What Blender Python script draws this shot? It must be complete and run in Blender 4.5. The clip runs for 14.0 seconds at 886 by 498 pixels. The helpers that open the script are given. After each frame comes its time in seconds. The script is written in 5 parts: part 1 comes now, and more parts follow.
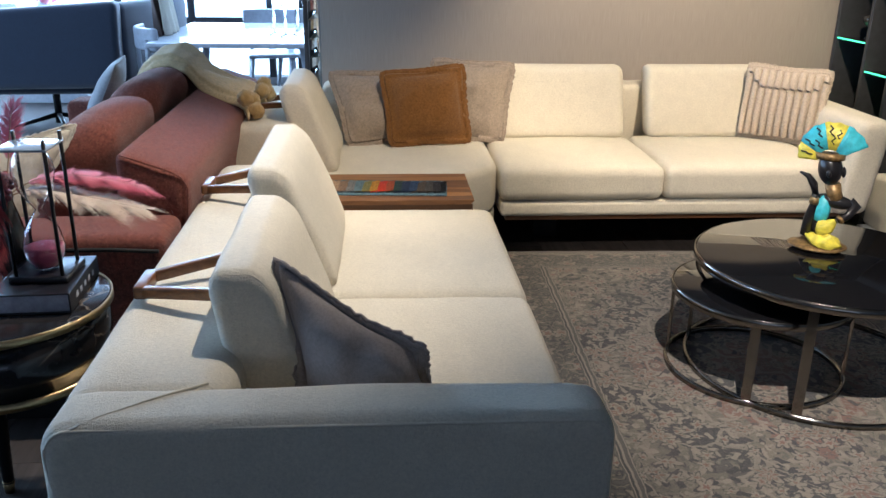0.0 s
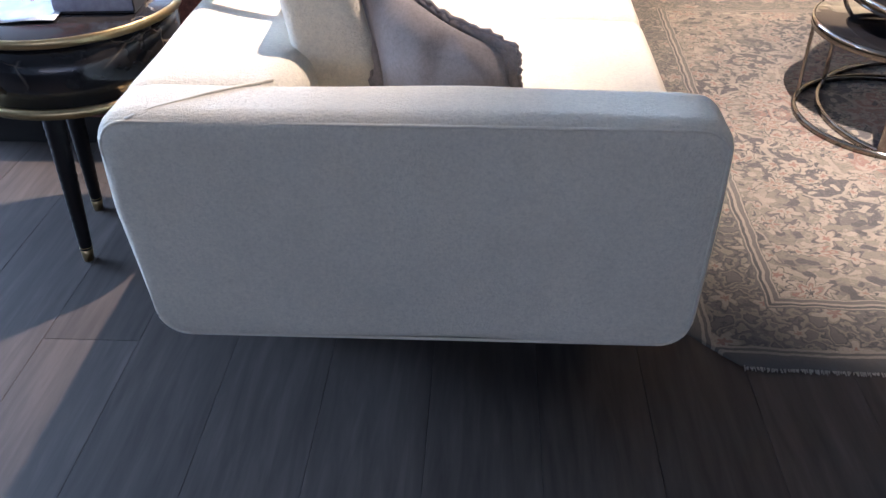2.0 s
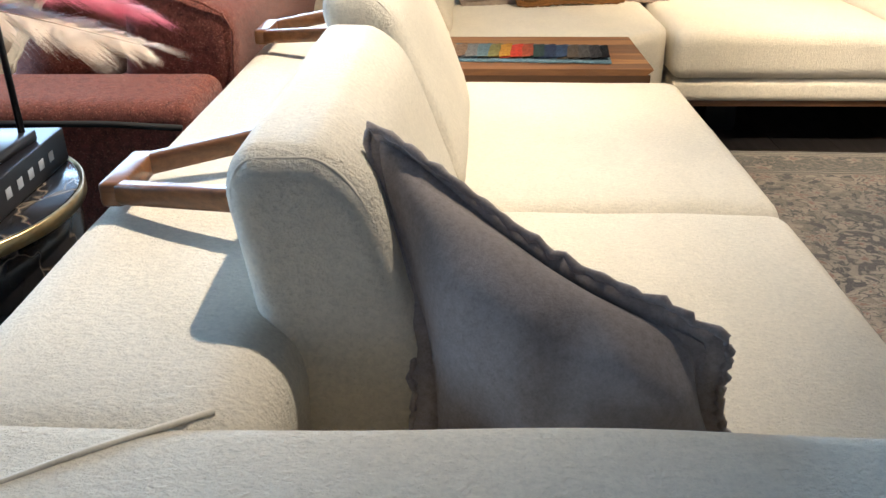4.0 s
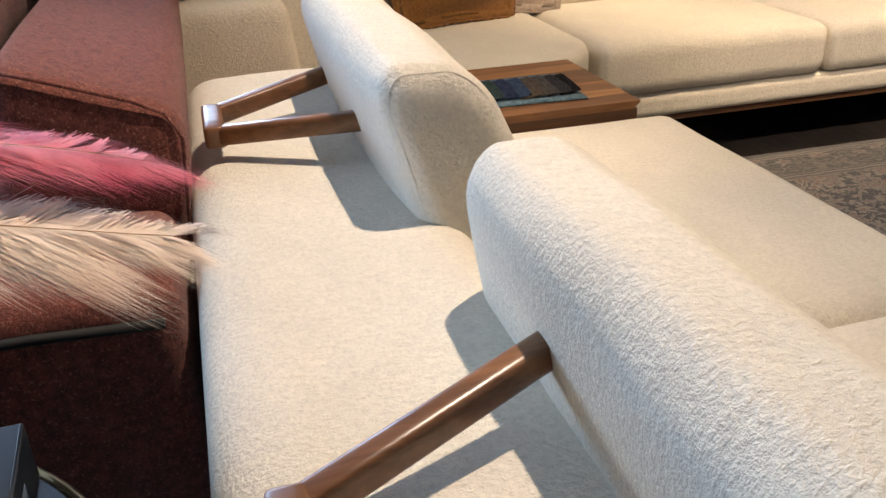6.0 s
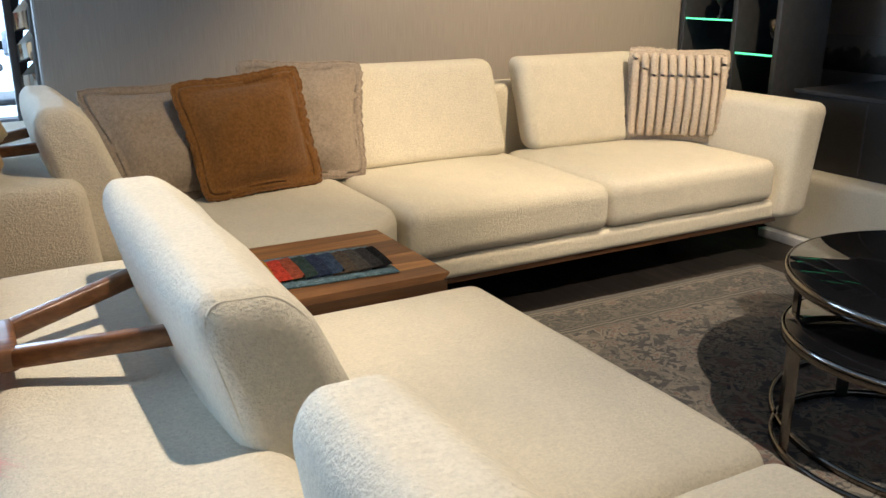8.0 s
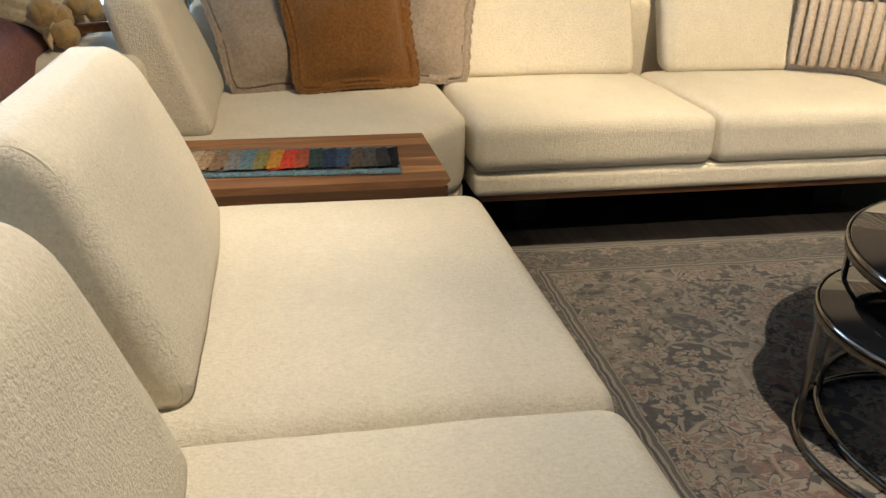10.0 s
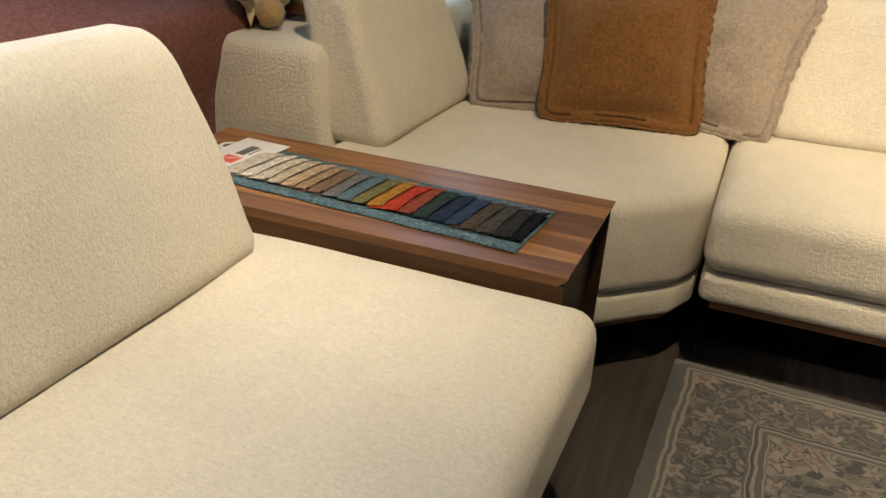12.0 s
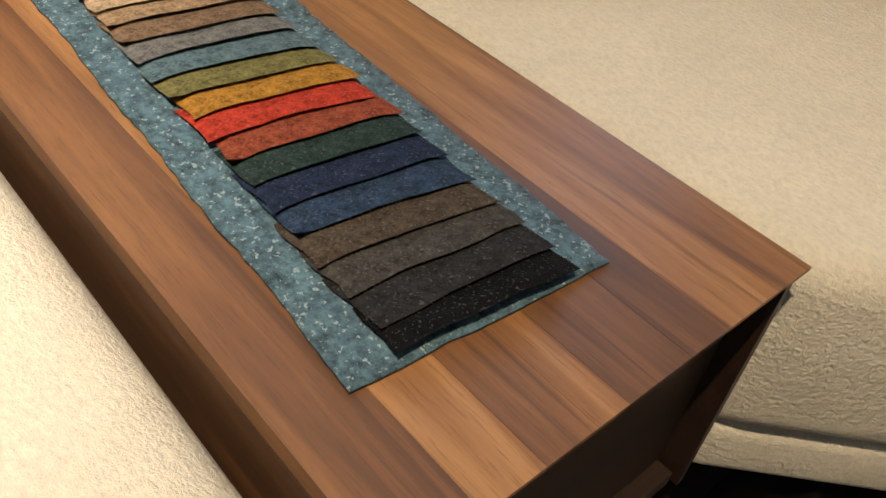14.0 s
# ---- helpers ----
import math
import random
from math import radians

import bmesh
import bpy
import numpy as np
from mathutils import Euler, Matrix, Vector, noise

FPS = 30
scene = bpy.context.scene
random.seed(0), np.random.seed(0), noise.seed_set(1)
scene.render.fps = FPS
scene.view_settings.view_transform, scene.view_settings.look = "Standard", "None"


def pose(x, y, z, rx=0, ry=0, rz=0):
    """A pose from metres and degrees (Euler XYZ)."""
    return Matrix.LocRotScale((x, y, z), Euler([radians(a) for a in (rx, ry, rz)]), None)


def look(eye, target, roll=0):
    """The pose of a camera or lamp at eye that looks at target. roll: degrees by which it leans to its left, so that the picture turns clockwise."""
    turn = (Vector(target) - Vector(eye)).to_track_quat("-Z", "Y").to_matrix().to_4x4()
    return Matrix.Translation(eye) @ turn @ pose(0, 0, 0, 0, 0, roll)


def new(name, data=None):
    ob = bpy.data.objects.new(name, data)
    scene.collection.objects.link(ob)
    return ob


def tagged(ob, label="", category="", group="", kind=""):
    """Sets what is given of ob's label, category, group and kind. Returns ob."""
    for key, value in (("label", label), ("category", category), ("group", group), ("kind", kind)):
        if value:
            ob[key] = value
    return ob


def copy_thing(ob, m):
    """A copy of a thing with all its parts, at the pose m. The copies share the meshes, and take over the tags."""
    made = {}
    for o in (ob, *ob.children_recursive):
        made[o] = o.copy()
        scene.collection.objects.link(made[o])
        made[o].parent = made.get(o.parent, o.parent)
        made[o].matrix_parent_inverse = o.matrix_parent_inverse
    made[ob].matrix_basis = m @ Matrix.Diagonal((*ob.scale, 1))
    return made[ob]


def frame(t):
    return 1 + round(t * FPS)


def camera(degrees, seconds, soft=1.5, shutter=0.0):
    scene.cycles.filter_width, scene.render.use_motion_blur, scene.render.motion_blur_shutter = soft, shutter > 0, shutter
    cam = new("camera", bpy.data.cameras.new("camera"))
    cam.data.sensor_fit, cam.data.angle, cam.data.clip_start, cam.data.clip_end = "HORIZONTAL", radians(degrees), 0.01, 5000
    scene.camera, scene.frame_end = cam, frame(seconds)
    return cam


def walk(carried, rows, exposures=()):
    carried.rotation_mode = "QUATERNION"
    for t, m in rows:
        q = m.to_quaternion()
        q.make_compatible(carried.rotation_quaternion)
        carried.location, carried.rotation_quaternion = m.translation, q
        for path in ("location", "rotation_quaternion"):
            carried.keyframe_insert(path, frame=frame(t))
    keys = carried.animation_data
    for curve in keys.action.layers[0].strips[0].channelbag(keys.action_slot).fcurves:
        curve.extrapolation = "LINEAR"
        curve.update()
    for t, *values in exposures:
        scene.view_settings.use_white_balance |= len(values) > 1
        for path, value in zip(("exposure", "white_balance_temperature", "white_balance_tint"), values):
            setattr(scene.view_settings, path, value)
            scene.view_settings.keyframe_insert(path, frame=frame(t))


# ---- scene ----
cam = camera(55.5, 14.0)
PATH = [
    (0, (0.888, 0.746, 1.449), (1.036, 2.62, 0.764), 0.8),
    (0.5, (0.896, 0.739, 1.412), (0.972, 2.548, 0.562), 1.0),
    (1, (0.91, 0.744, 1.372), (0.908, 2.463, 0.351), 0.7),
    (1.5, (0.923, 0.771, 1.343), (0.855, 2.418, 0.21), 0.0),
    (2, (0.925, 0.863, 1.234), (0.827, 2.5, 0.09), -0.9),
    (2.5, (0.883, 1.028, 1.147), (0.794, 2.713, 0.075), -1.7),
    (3, (0.873, 1.214, 1.098), (0.798, 2.986, 0.175), -1.1),
    (3.2, (0.873, 1.315, 1.088), (0.798, 3.115, 0.219), -0.6),
    (5.3, (0.448, 2.104, 1.024), (0.564, 3.861, 0.076), -1.3),
    (5.5, (0.427, 2.165, 1.019), (0.623, 3.912, 0.064), -1.2),
    (6, (0.317, 2.299, 1.05), (0.796, 4.022, 0.154), -2.0),
    (6.5, (0.253, 2.388, 1.098), (0.958, 4.096, 0.333), -2.3),
    (7, (0.26, 2.415, 1.132), (1.096, 4.11, 0.478), -0.7),
    (7.5, (0.279, 2.388, 1.142), (1.194, 4.064, 0.548), -0.4),
    (7.7, (0.289, 2.37, 1.141), (1.23, 4.033, 0.549), -0.1),
    (9.8, (0.819, 2.135, 1.092), (1.301, 3.912, 0.31), 1.3),
    (10, (0.892, 2.148, 1.091), (1.247, 3.955, 0.31), 1.0),
    (10.5, (1.12, 2.125, 1.088), (1.13, 3.968, 0.312), 2.3),
    (11, (1.294, 2.212, 1.084), (1.007, 4.024, 0.287), 3.3),
    (11.5, (1.42, 2.451, 1.086), (0.949, 4.22, 0.28), 3.7),
    (12, (1.496, 2.733, 1.077), (0.877, 4.448, 0.255), 4.2),
    (12.5, (1.514, 3.021, 1.055), (0.791, 4.676, 0.196), 4.4),
    (13, (1.45, 3.319, 1.027), (0.686, 4.902, 0.073), 6.1),
    (13.5, (1.418, 3.599, 0.983), (0.514, 4.949, -0.183), 8.2),
    (14, (1.402, 3.83, 0.881), (0.393, 4.929, -0.45), 9.5),
]
EXPOSE = [
    (0, 0.03, 5750, 13), (0.5, -0.1, 5750, 13), (1.0, 0.35, 5750, 14), (1.5, 1.38, 6000, 22), (2.0, 1.65, 6200, 25), (2.5, 1.7, 6300, 22), (3.0, 1.15, 6250, 17),
    (3.4, 0.9, 6150, 12), (5.3, 0.15, 6400, 18), (6.0, 0.0, 6600, 20), (6.5, 0.0, 6600, 17), (7.0, -0.1, 6450, 12), (7.5, -0.15, 6400, 12), (10.0, -0.05, 6450, 10),
    (11.0, -0.1, 6450, 10), (12.0, -0.1, 6400, 10), (12.5, 0.05, 6350, 10), (13.0, 0.15, 6350, 11), (13.5, 0.15, 6450, 14), (14.0, 0.38, 6400, 12),
]
walk(cam, [(t, look(eye, target, roll)) for t, eye, target, roll in PATH], EXPOSE)

# ---------- world and light ----------
world = bpy.data.worlds.new("sky")
scene.world = world
world.use_nodes = True
wt = world.node_tree
sky = wt.nodes.new("ShaderNodeTexSky")
sky.sky_type, sky.sun_disc, sky.sun_elevation, sky.sun_rotation = "NISHITA", False, radians(35), radians(200)
wt.links.new(sky.outputs[0], wt.nodes["Background"].inputs[0])
wt.nodes["Background"].inputs[1].default_value = 0.05


def spot(name, at, to, watts, size, blend, colour, radius=0.03):
    d = bpy.data.lights.new(name, "SPOT")
    d.energy, d.spot_size, d.spot_blend, d.color, d.shadow_soft_size = watts, radians(size), blend, colour, radius
    ob = new(name, d)
    ob.matrix_world = look(at, to)
    return ob


def area(name, at, to, watts, w, h, colour):
    d = bpy.data.lights.new(name, "AREA")
    d.shape, d.size, d.size_y, d.energy, d.color = "RECTANGLE", w, h, watts, colour
    ob = new(name, d)
    ob.matrix_world = look(at, to)
    return ob


WARM, COOL, BLUE_DAY = (1.0, 0.80, 0.53), (0.48, 0.72, 1.0), (0.30, 0.50, 1.0)
SPOTS = [
    ((1.60, 1.64, 2.86), (2.50, 3.28, 0.1), 560, 50, 1.0, (1.0, 0.86, 0.68)),
    ((1.08, 3.40, 2.86), (0.36, 3.22, 0.6), 262, 62, 0.9, (1.0, 0.86, 0.66)),
    ((1.62, 3.30, 2.86), (1.14, 4.55, 0.47), 210, 50, 0.8, WARM),
    ((2.60, 3.60, 2.86), (2.55, 5.35, 0.75), 370, 62, 0.7, WARM),
]
for at, to, watts, size, blend, colour in SPOTS:
    spot("spot_lamp", at, to, watts, size, blend, colour)
area("window_light", (-2.2, 9.3, 1.5), (-1.0, 4.0, 0.5), 620, 5.0, 2.4, COOL)
area("front_window_light", (0.4, -3.8, 1.15), (0.4, 2.0, 0.6), 6.0, 4.0, 0.8, BLUE_DAY)
area("side_window_light", (-5.8, 4.0, 1.6), (0.0, 3.0, 0.5), 330, 4.0, 2.2, COOL)


# ---------- materials ----------
class Nodes:
    """Short hand for building a material's nodes."""

    def __init__(self, name, rough=0.6, metal=0.0):
        self.mat = bpy.data.materials.new(name)
        self.mat.use_nodes = True
        self.t = self.mat.node_tree
        self.b = self.t.nodes["Principled BSDF"]
        self.b.inputs["Roughness"].default_value = rough
        self.b.inputs["Metallic"].default_value = metal
        self.co = self.t.nodes.new("ShaderNodeTexCoord").outputs["Object"]

    def link(self, a, b):
        self.t.links.new(a, b)

    def val(self, sock, v):
        if hasattr(v, "is_linked"):
            self.link(v, sock)
        else:
            sock.default_value = v

    def math(self, op, a, b=0.0, c=0.0, clamp=False):
        n = self.t.nodes.new("ShaderNodeMath")
        n.operation, n.use_clamp = op, clamp
        for i, v in enumerate((a, b, c)):
            self.val(n.inputs[i], v)
        return n.outputs[0]

    def scaled(self, s, off=(0, 0, 0), co=None, rot=(0, 0, 0)):
        n = self.t.nodes.new("ShaderNodeMapping")
        n.inputs["Scale"].default_value = s
        n.inputs["Location"].default_value = off
        n.inputs["Rotation"].default_value = rot
        self.link(co or self.co, n.inputs["Vector"])
        return n.outputs[0]

    def noise(self, scale, detail=3.0, co=None, rough=0.55, distort=0.0):
        n = self.t.nodes.new("ShaderNodeTexNoise")
        n.inputs["Scale"].default_value, n.inputs["Detail"].default_value = scale, detail
        n.inputs["Roughness"].default_value, n.inputs["Distortion"].default_value = rough, distort
        self.link(co or self.co, n.inputs["Vector"])
        return n.outputs["Fac"]

    def voronoi(self, scale, co=None, feature="F1", out="Distance", rnd=1.0):
        n = self.t.nodes.new("ShaderNodeTexVoronoi")
        n.feature = feature
        n.inputs["Scale"].default_value, n.inputs["Randomness"].default_value = scale, rnd
        self.link(co or self.co, n.inputs["Vector"])
        return n.outputs[out]

    def wave(self, scale, co=None, distort=2.0, detail=2.0, kind="BANDS", axis="X"):
        n = self.t.nodes.new("ShaderNodeTexWave")
        n.wave_type = kind
        n.bands_direction = axis
        n.inputs["Scale"].default_value, n.inputs["Distortion"].default_value, n.inputs["Detail"].default_value = scale, distort, detail
        self.link(co or self.co, n.inputs["Vector"])
        return n.outputs["Fac"]

    def ramp(self, fac, stops, hard=False):
        n = self.t.nodes.new("ShaderNodeValToRGB")
        if hard:
            n.color_ramp.interpolation = "CONSTANT"
        e = n.color_ramp.elements
        while len(e) < len(stops):
            e.new(0.5)
        for el, (p, c) in zip(e, stops):
            el.position = p
            el.color = (*c, 1) if len(c) == 3 else c
        self.link(fac, n.inputs[0])
        return n.outputs[0]

    def mix(self, fac, a, b, how="MIX"):
        n = self.t.nodes.new("ShaderNodeMix")
        n.data_type, n.blend_type = "RGBA", how
        self.val(n.inputs[0], fac)
        for sock, v in ((n.inputs[6], a), (n.inputs[7], b)):
            self.val(sock, (*v, 1) if isinstance(v, tuple) and len(v) == 3 else v)
        return n.outputs[2]

    def random(self):
        return self.t.nodes.new("ShaderNodeObjectInfo").outputs["Random"]

    def colour(self, v):
        self.val(self.b.inputs["Base Color"], (*v, 1) if isinstance(v, tuple) and len(v) == 3 else v)

    def bump(self, height, strength=0.3, dist=0.002):
        n = self.t.nodes.new("ShaderNodeBump")
        n.inputs["Strength"].default_value, n.inputs["Distance"].default_value = strength, dist
        self.link(height, n.inputs["Height"])
        self.link(n.outputs[0], self.b.inputs["Normal"])

    def set(self, key, v):
        self.val(self.b.inputs[key], v)


def tint(c, k):
    return tuple(min(1.0, x * k) for x in c)


def fabric(name, c, grain=420.0, bump=0.5, sheen=0.25, blotch=0.12, depth=0.0016, fleck=None, contrast=0.2):
    n = Nodes(name, 0.95)
    fine = n.noise(grain, 4, rough=0.7)
    weave = n.noise(grain * 0.33, 3)
    big = n.noise(5.0, 3)
    mixed = n.math("ADD", n.math("MULTIPLY", fine, 0.55), n.math("MULTIPLY", weave, 0.45))
    base = n.ramp(mixed, [(0.36, tint(c, 1 - contrast * 1.3)), (0.62, tint(c, 1 + contrast * 0.7))])
    base = n.mix(n.ramp(big, [(0.35, (0, 0, 0)), (0.7, (blotch, blotch, blotch))]), base, tint(c, 0.72))
    if fleck:
        spots = n.ramp(n.noise(grain * 1.1, 2), [(0.60, (0, 0, 0)), (0.68, (0.8, 0.8, 0.8))])
        base = n.mix(spots, base, fleck)
    n.colour(base)
    n.bump(mixed, bump, depth)
    n.set("Sheen Weight", sheen)
    n.set("Sheen Roughness", 0.6)
    n.set("Specular IOR Level", 0.1)
    return n.mat


def boucle(name, c):
    """Woolly upholstery: curled loops, brushed nap and broad shading where it has been stroked."""
    n = Nodes(name, 0.96)
    loops = n.noise(230, 4, rough=0.7)
    nap = n.noise(1.0, 3, n.scaled((110, 170, 140)), 0.65, 0.15)
    stroke = n.noise(1.0, 3, n.scaled((16, 9, 14)), 0.55)
    big = n.noise(4.5, 3)
    fine = n.math("ADD", n.math("MULTIPLY", loops, 0.5), n.math("MULTIPLY", nap, 0.5))
    base = n.ramp(fine, [(0.34, tint(c, 0.84)), (0.60, tint(c, 1.05))])
    base = n.mix(n.ramp(stroke, [(0.40, (0, 0, 0)), (0.66, (0.16, 0.16, 0.16))]), base, tint(c, 0.70))
    base = n.mix(n.ramp(big, [(0.38, (0, 0, 0)), (0.7, (0.10, 0.10, 0.10))]), base, tint(c, 0.72))
    n.colour(base)
    n.bump(n.math("ADD", n.math("MULTIPLY", fine, 0.8), n.math("MULTIPLY", stroke, 0.35)), 1.0, 0.0072)
    n.set("Sheen Weight", 0.08)
    n.set("Sheen Roughness", 0.6)
    n.set("Specular IOR Level", 0.1)
    return n.mat


def wood(name, dark, light, along="X", rough=0.38, scale=1.0):
    n = Nodes(name, rough)
    squeeze = {"X": (1.2, 16, 16), "Y": (16, 1.2, 16), "Z": (16, 16, 1.2)}[along]
    p = n.scaled(tuple(s * scale for s in squeeze))
    g1 = n.noise(3.0, 5, p, 0.6, 0.7)
    g2 = n.noise(16.0, 3, p, 0.6)
    streak = n.ramp(n.noise(7.0, 4, n.scaled(tuple(s * scale * (0.5 if s < 2 else 1.6) for s in squeeze)), 0.7), [(0.56, (0, 0, 0)), (0.66, (0.3, 0.3, 0.3))])
    mixd = n.math("ADD", n.math("MULTIPLY", g1, 0.75), n.math("MULTIPLY", g2, 0.25))
    mid = tuple((a + b) / 2 for a, b in zip(dark, light))
    n.colour(n.mix(streak, n.ramp(mixd, [(0.3, dark), (0.5, mid), (0.68, light)]), tint(dark, 0.8)))
    n.bump(g2, 0.12, 0.0006)
    n.set("Coat Weight", 0.06)
    n.set("Coat Roughness", 0.25)
    return n.mat


def walnut_board():
    """Oiled walnut whose boards differ in tone, with figure, dark streaks and fine pores."""
    n = Nodes("walnut", 0.5)
    r = n.random()
    off = n.t.nodes.new("ShaderNodeCombineXYZ")
    for i, k in enumerate((31.0, 17.0, 7.0)):
        n.link(n.math("MULTIPLY", r, k), off.inputs[i])
    add = n.t.nodes.new("ShaderNodeVectorMath")
    add.operation = "ADD"
    n.link(n.co, add.inputs[0])
    n.link(off.outputs[0], add.inputs[1])
    v = add.outputs[0]
    figure_ = n.noise(1.0, 3, n.scaled((2.6, 22, 22), co=v), 0.5, 1.3)
    grain = n.noise(1.0, 5, n.scaled((5, 120, 120), co=v), 0.65, 0.3)
    pores = n.noise(1.0, 2, n.scaled((40, 700, 700), co=v), 0.5)
    tone = n.math("ADD", n.math("MULTIPLY", figure_, 0.55), n.math("MULTIPLY", grain, 0.25))
    tone = n.math("ADD", tone, n.math("MULTIPLY", n.math("SUBTRACT", n.math("FRACT", n.math("MULTIPLY", r, 13.7)), 0.5), 0.34))
    col = n.ramp(tone, [(0.22, (0.080, 0.037, 0.016)), (0.36, (0.160, 0.071, 0.026)), (0.50, (0.255, 0.117, 0.040)), (0.62, (0.375, 0.187, 0.070))])
    streak = n.ramp(n.noise(1.0, 3, n.scaled((1.6, 55, 55), off=(3, 5, 1), co=v), 0.6, 0.5), [(0.58, (0, 0, 0)), (0.68, (0.65, 0.65, 0.65))])
    col = n.mix(streak, col, (0.060, 0.026, 0.012))
    n.colour(n.mix(n.ramp(pores, [(0.55, (0, 0, 0)), (0.72, (0.35, 0.35, 0.35))]), col, (0.05, 0.02, 0.01)))
    n.bump(n.math("ADD", grain, pores), 0.10, 0.0005)
    n.set("Roughness", n.math("ADD", 0.42, n.math("MULTIPLY", grain, 0.2)))
    return n.mat


WALNUT = walnut_board()


def plain(name, c, rough=0.5, metal=0.0, var=0.12, scale=30.0, bump=0.05):
    n = Nodes(name, rough, metal)
    f = n.noise(scale, 4)
    n.colour(n.ramp(f, [(0.3, tint(c, 1 - var)), (0.7, tint(c, 1 + var))]))
    if bump:
        n.bump(f, bump, 0.001)
    return n.mat


def glass(name, c=(1, 1, 1), rough=0.02):
    n = Nodes(name, rough)
    n.colour(c)
    n.set("Transmission Weight", 1.0)
    n.set("IOR", 1.45)
    return n.mat


def glow(name, c, strength):
    m = bpy.data.materials.new(name)
    m.use_nodes = True
    b = m.node_tree.nodes["Principled BSDF"]
    b.inputs["Base Color"].default_value = (*c, 1)
    b.inputs["Emission Color"].default_value = (*c, 1)
    b.inputs["Emission Strength"].default_value = strength
    return m


CREAM = boucle("cream_boucle", (0.77, 0.71, 0.585))
CREAM_WELT = fabric("cream_welt", (0.72, 0.66, 0.545), 500, 0.4, 0.05, 0.1, 0.001, None, 0.08)
RED = fabric("rust_chenille", (0.205, 0.062, 0.043), 270, 1.0, 0.15, 0.25, 0.005, (0.42, 0.18, 0.11), 0.45)
ORANGE = fabric("amber_linen", (0.215, 0.097, 0.027), 330, 0.9, 0.12, 0.25, 0.003, None, 0.35)
TAUPE = fabric("taupe_boucle", (0.34, 0.275, 0.22), 260, 0.9, 0.1, 0.2, 0.004, (0.46, 0.385, 0.32), 0.22)
GREYPINK = fabric("grey_velvet", (0.29, 0.252, 0.238), 420, 0.5, 0.2, 0.35)
RIBBED = fabric("ribbed_beige", (0.62, 0.52, 0.42), 380, 0.5, 0.2, 0.1)
RIB_DARK = fabric("rib_shadow_thread", (0.55, 0.46, 0.365), 380, 0.5, 0.1, 0.1)
BLUE = fabric("navy_velvet", (0.016, 0.028, 0.058), 300, 0.3, 0.6, 0.2)
THROWM = fabric("mustard_knit", (0.66, 0.50, 0.27), 260, 0.8, 0.3, 0.15, 0.004)
POM = fabric("mustard_wool", (0.50, 0.33, 0.13), 240, 1.0, 0.3, 0.2, 0.006)
GREYFAB = fabric("grey_cotton", (0.30, 0.31, 0.32), 400, 0.4)
WALNUT_BAR = wood("walnut_bar", (0.085, 0.034, 0.014), (0.27, 0.122, 0.05), "X", 0.3)
# walnut darkened to hold the shade inside the side table's open end
SHADED_WALNUT = wood("shaded_walnut", (0.012, 0.006, 0.004), (0.034, 0.016, 0.009), "Y", 0.45)
DARKWOOD = plain("dark_base", (0.010, 0.009, 0.008), 0.8)
BLACKGLASS = plain("black_glass", (0.006, 0.006, 0.007), 0.04, 0, 0.1, 20, 0)
CHROME = plain("smoked_chrome", (0.24, 0.22, 0.195), 0.16, 1.0, 0.08, 60, 0.02)
MIRROR = plain("bevelled_mirror", (0.62, 0.66, 0.70), 0.08, 1.0, 0.03, 20, 0)
BRASS = plain("brushed_brass", (0.50, 0.37, 0.19), 0.32, 1.0, 0.1, 80, 0.05)
BLACKMETAL = plain("black_metal", (0.018, 0.017, 0.018), 0.35, 0.6)
GLASS = glass("clear_glass")
BLACKCARD = plain("black_cover", (0.012, 0.012, 0.016), 0.32)
PAGES = plain("book_pages", (0.30, 0.31, 0.38), 0.7, 0, 0.2, 60)
PINKSAND = plain("pink_sand", (0.45, 0.09, 0.16), 0.9, 0, 0.3, 400, 0.4)
WHITE = plain("white_lacquer", (0.72, 0.74, 0.78), 0.3)
GREYPLASTIC = plain("pale_grey_shell", (0.42, 0.45, 0.50), 0.4)
DARKFRAME = plain("dark_window_frame", (0.03, 0.032, 0.036), 0.4, 0.3)
CEILM = plain("ceiling_paint", (0.30, 0.30, 0.31), 0.9, 0, 0.03, 8)
BLACKUNIT = plain("black_shelving", (0.012, 0.012, 0.013), 0.4)
GREYPOST = plain("graphite_post", (0.07, 0.072, 0.078), 0.4, 0.4)
GREENEDGE = glow("green_lit_edge", (0.12, 1.0, 0.45), 1.6)
DAYLIGHT = glow("bright_daylight", (0.62, 0.82, 1.0), 3.2)
SPARK = plain("smoke_glass_vase", (0.05, 0.045, 0.04), 0.08, 0.3)


def marble_material():
    n = Nodes("black_marble", 0.16)
    warp = n.noise(5, 4)
    p = n.t.nodes.new("ShaderNodeVectorMath")
    p.operation = "MULTIPLY_ADD"
    n.link(warp, p.inputs[0])
    p.inputs[1].default_value = (0.35, 0.35, 0.35)
    n.link(n.co, p.inputs[2])
    edge = n.voronoi(6.5, p.outputs[0], "DISTANCE_TO_EDGE")
    vein = n.ramp(edge, [(0.0, (1, 1, 1)), (0.012, (0.3, 0.3, 0.3)), (0.03, (0, 0, 0))])
    keep = n.ramp(n.noise(4, 2), [(0.5, (0, 0, 0)), (0.62, (1, 1, 1))])
    veins = n.mix(1.0, vein, keep, "MULTIPLY")
    base = n.ramp(n.noise(9, 5), [(0.35, (0.006, 0.006, 0.008)), (0.75, (0.028, 0.025, 0.024))])
    n.colour(n.mix(veins, base, (0.20, 0.16, 0.12)))
    return n.mat


MARBLE = marble_material()


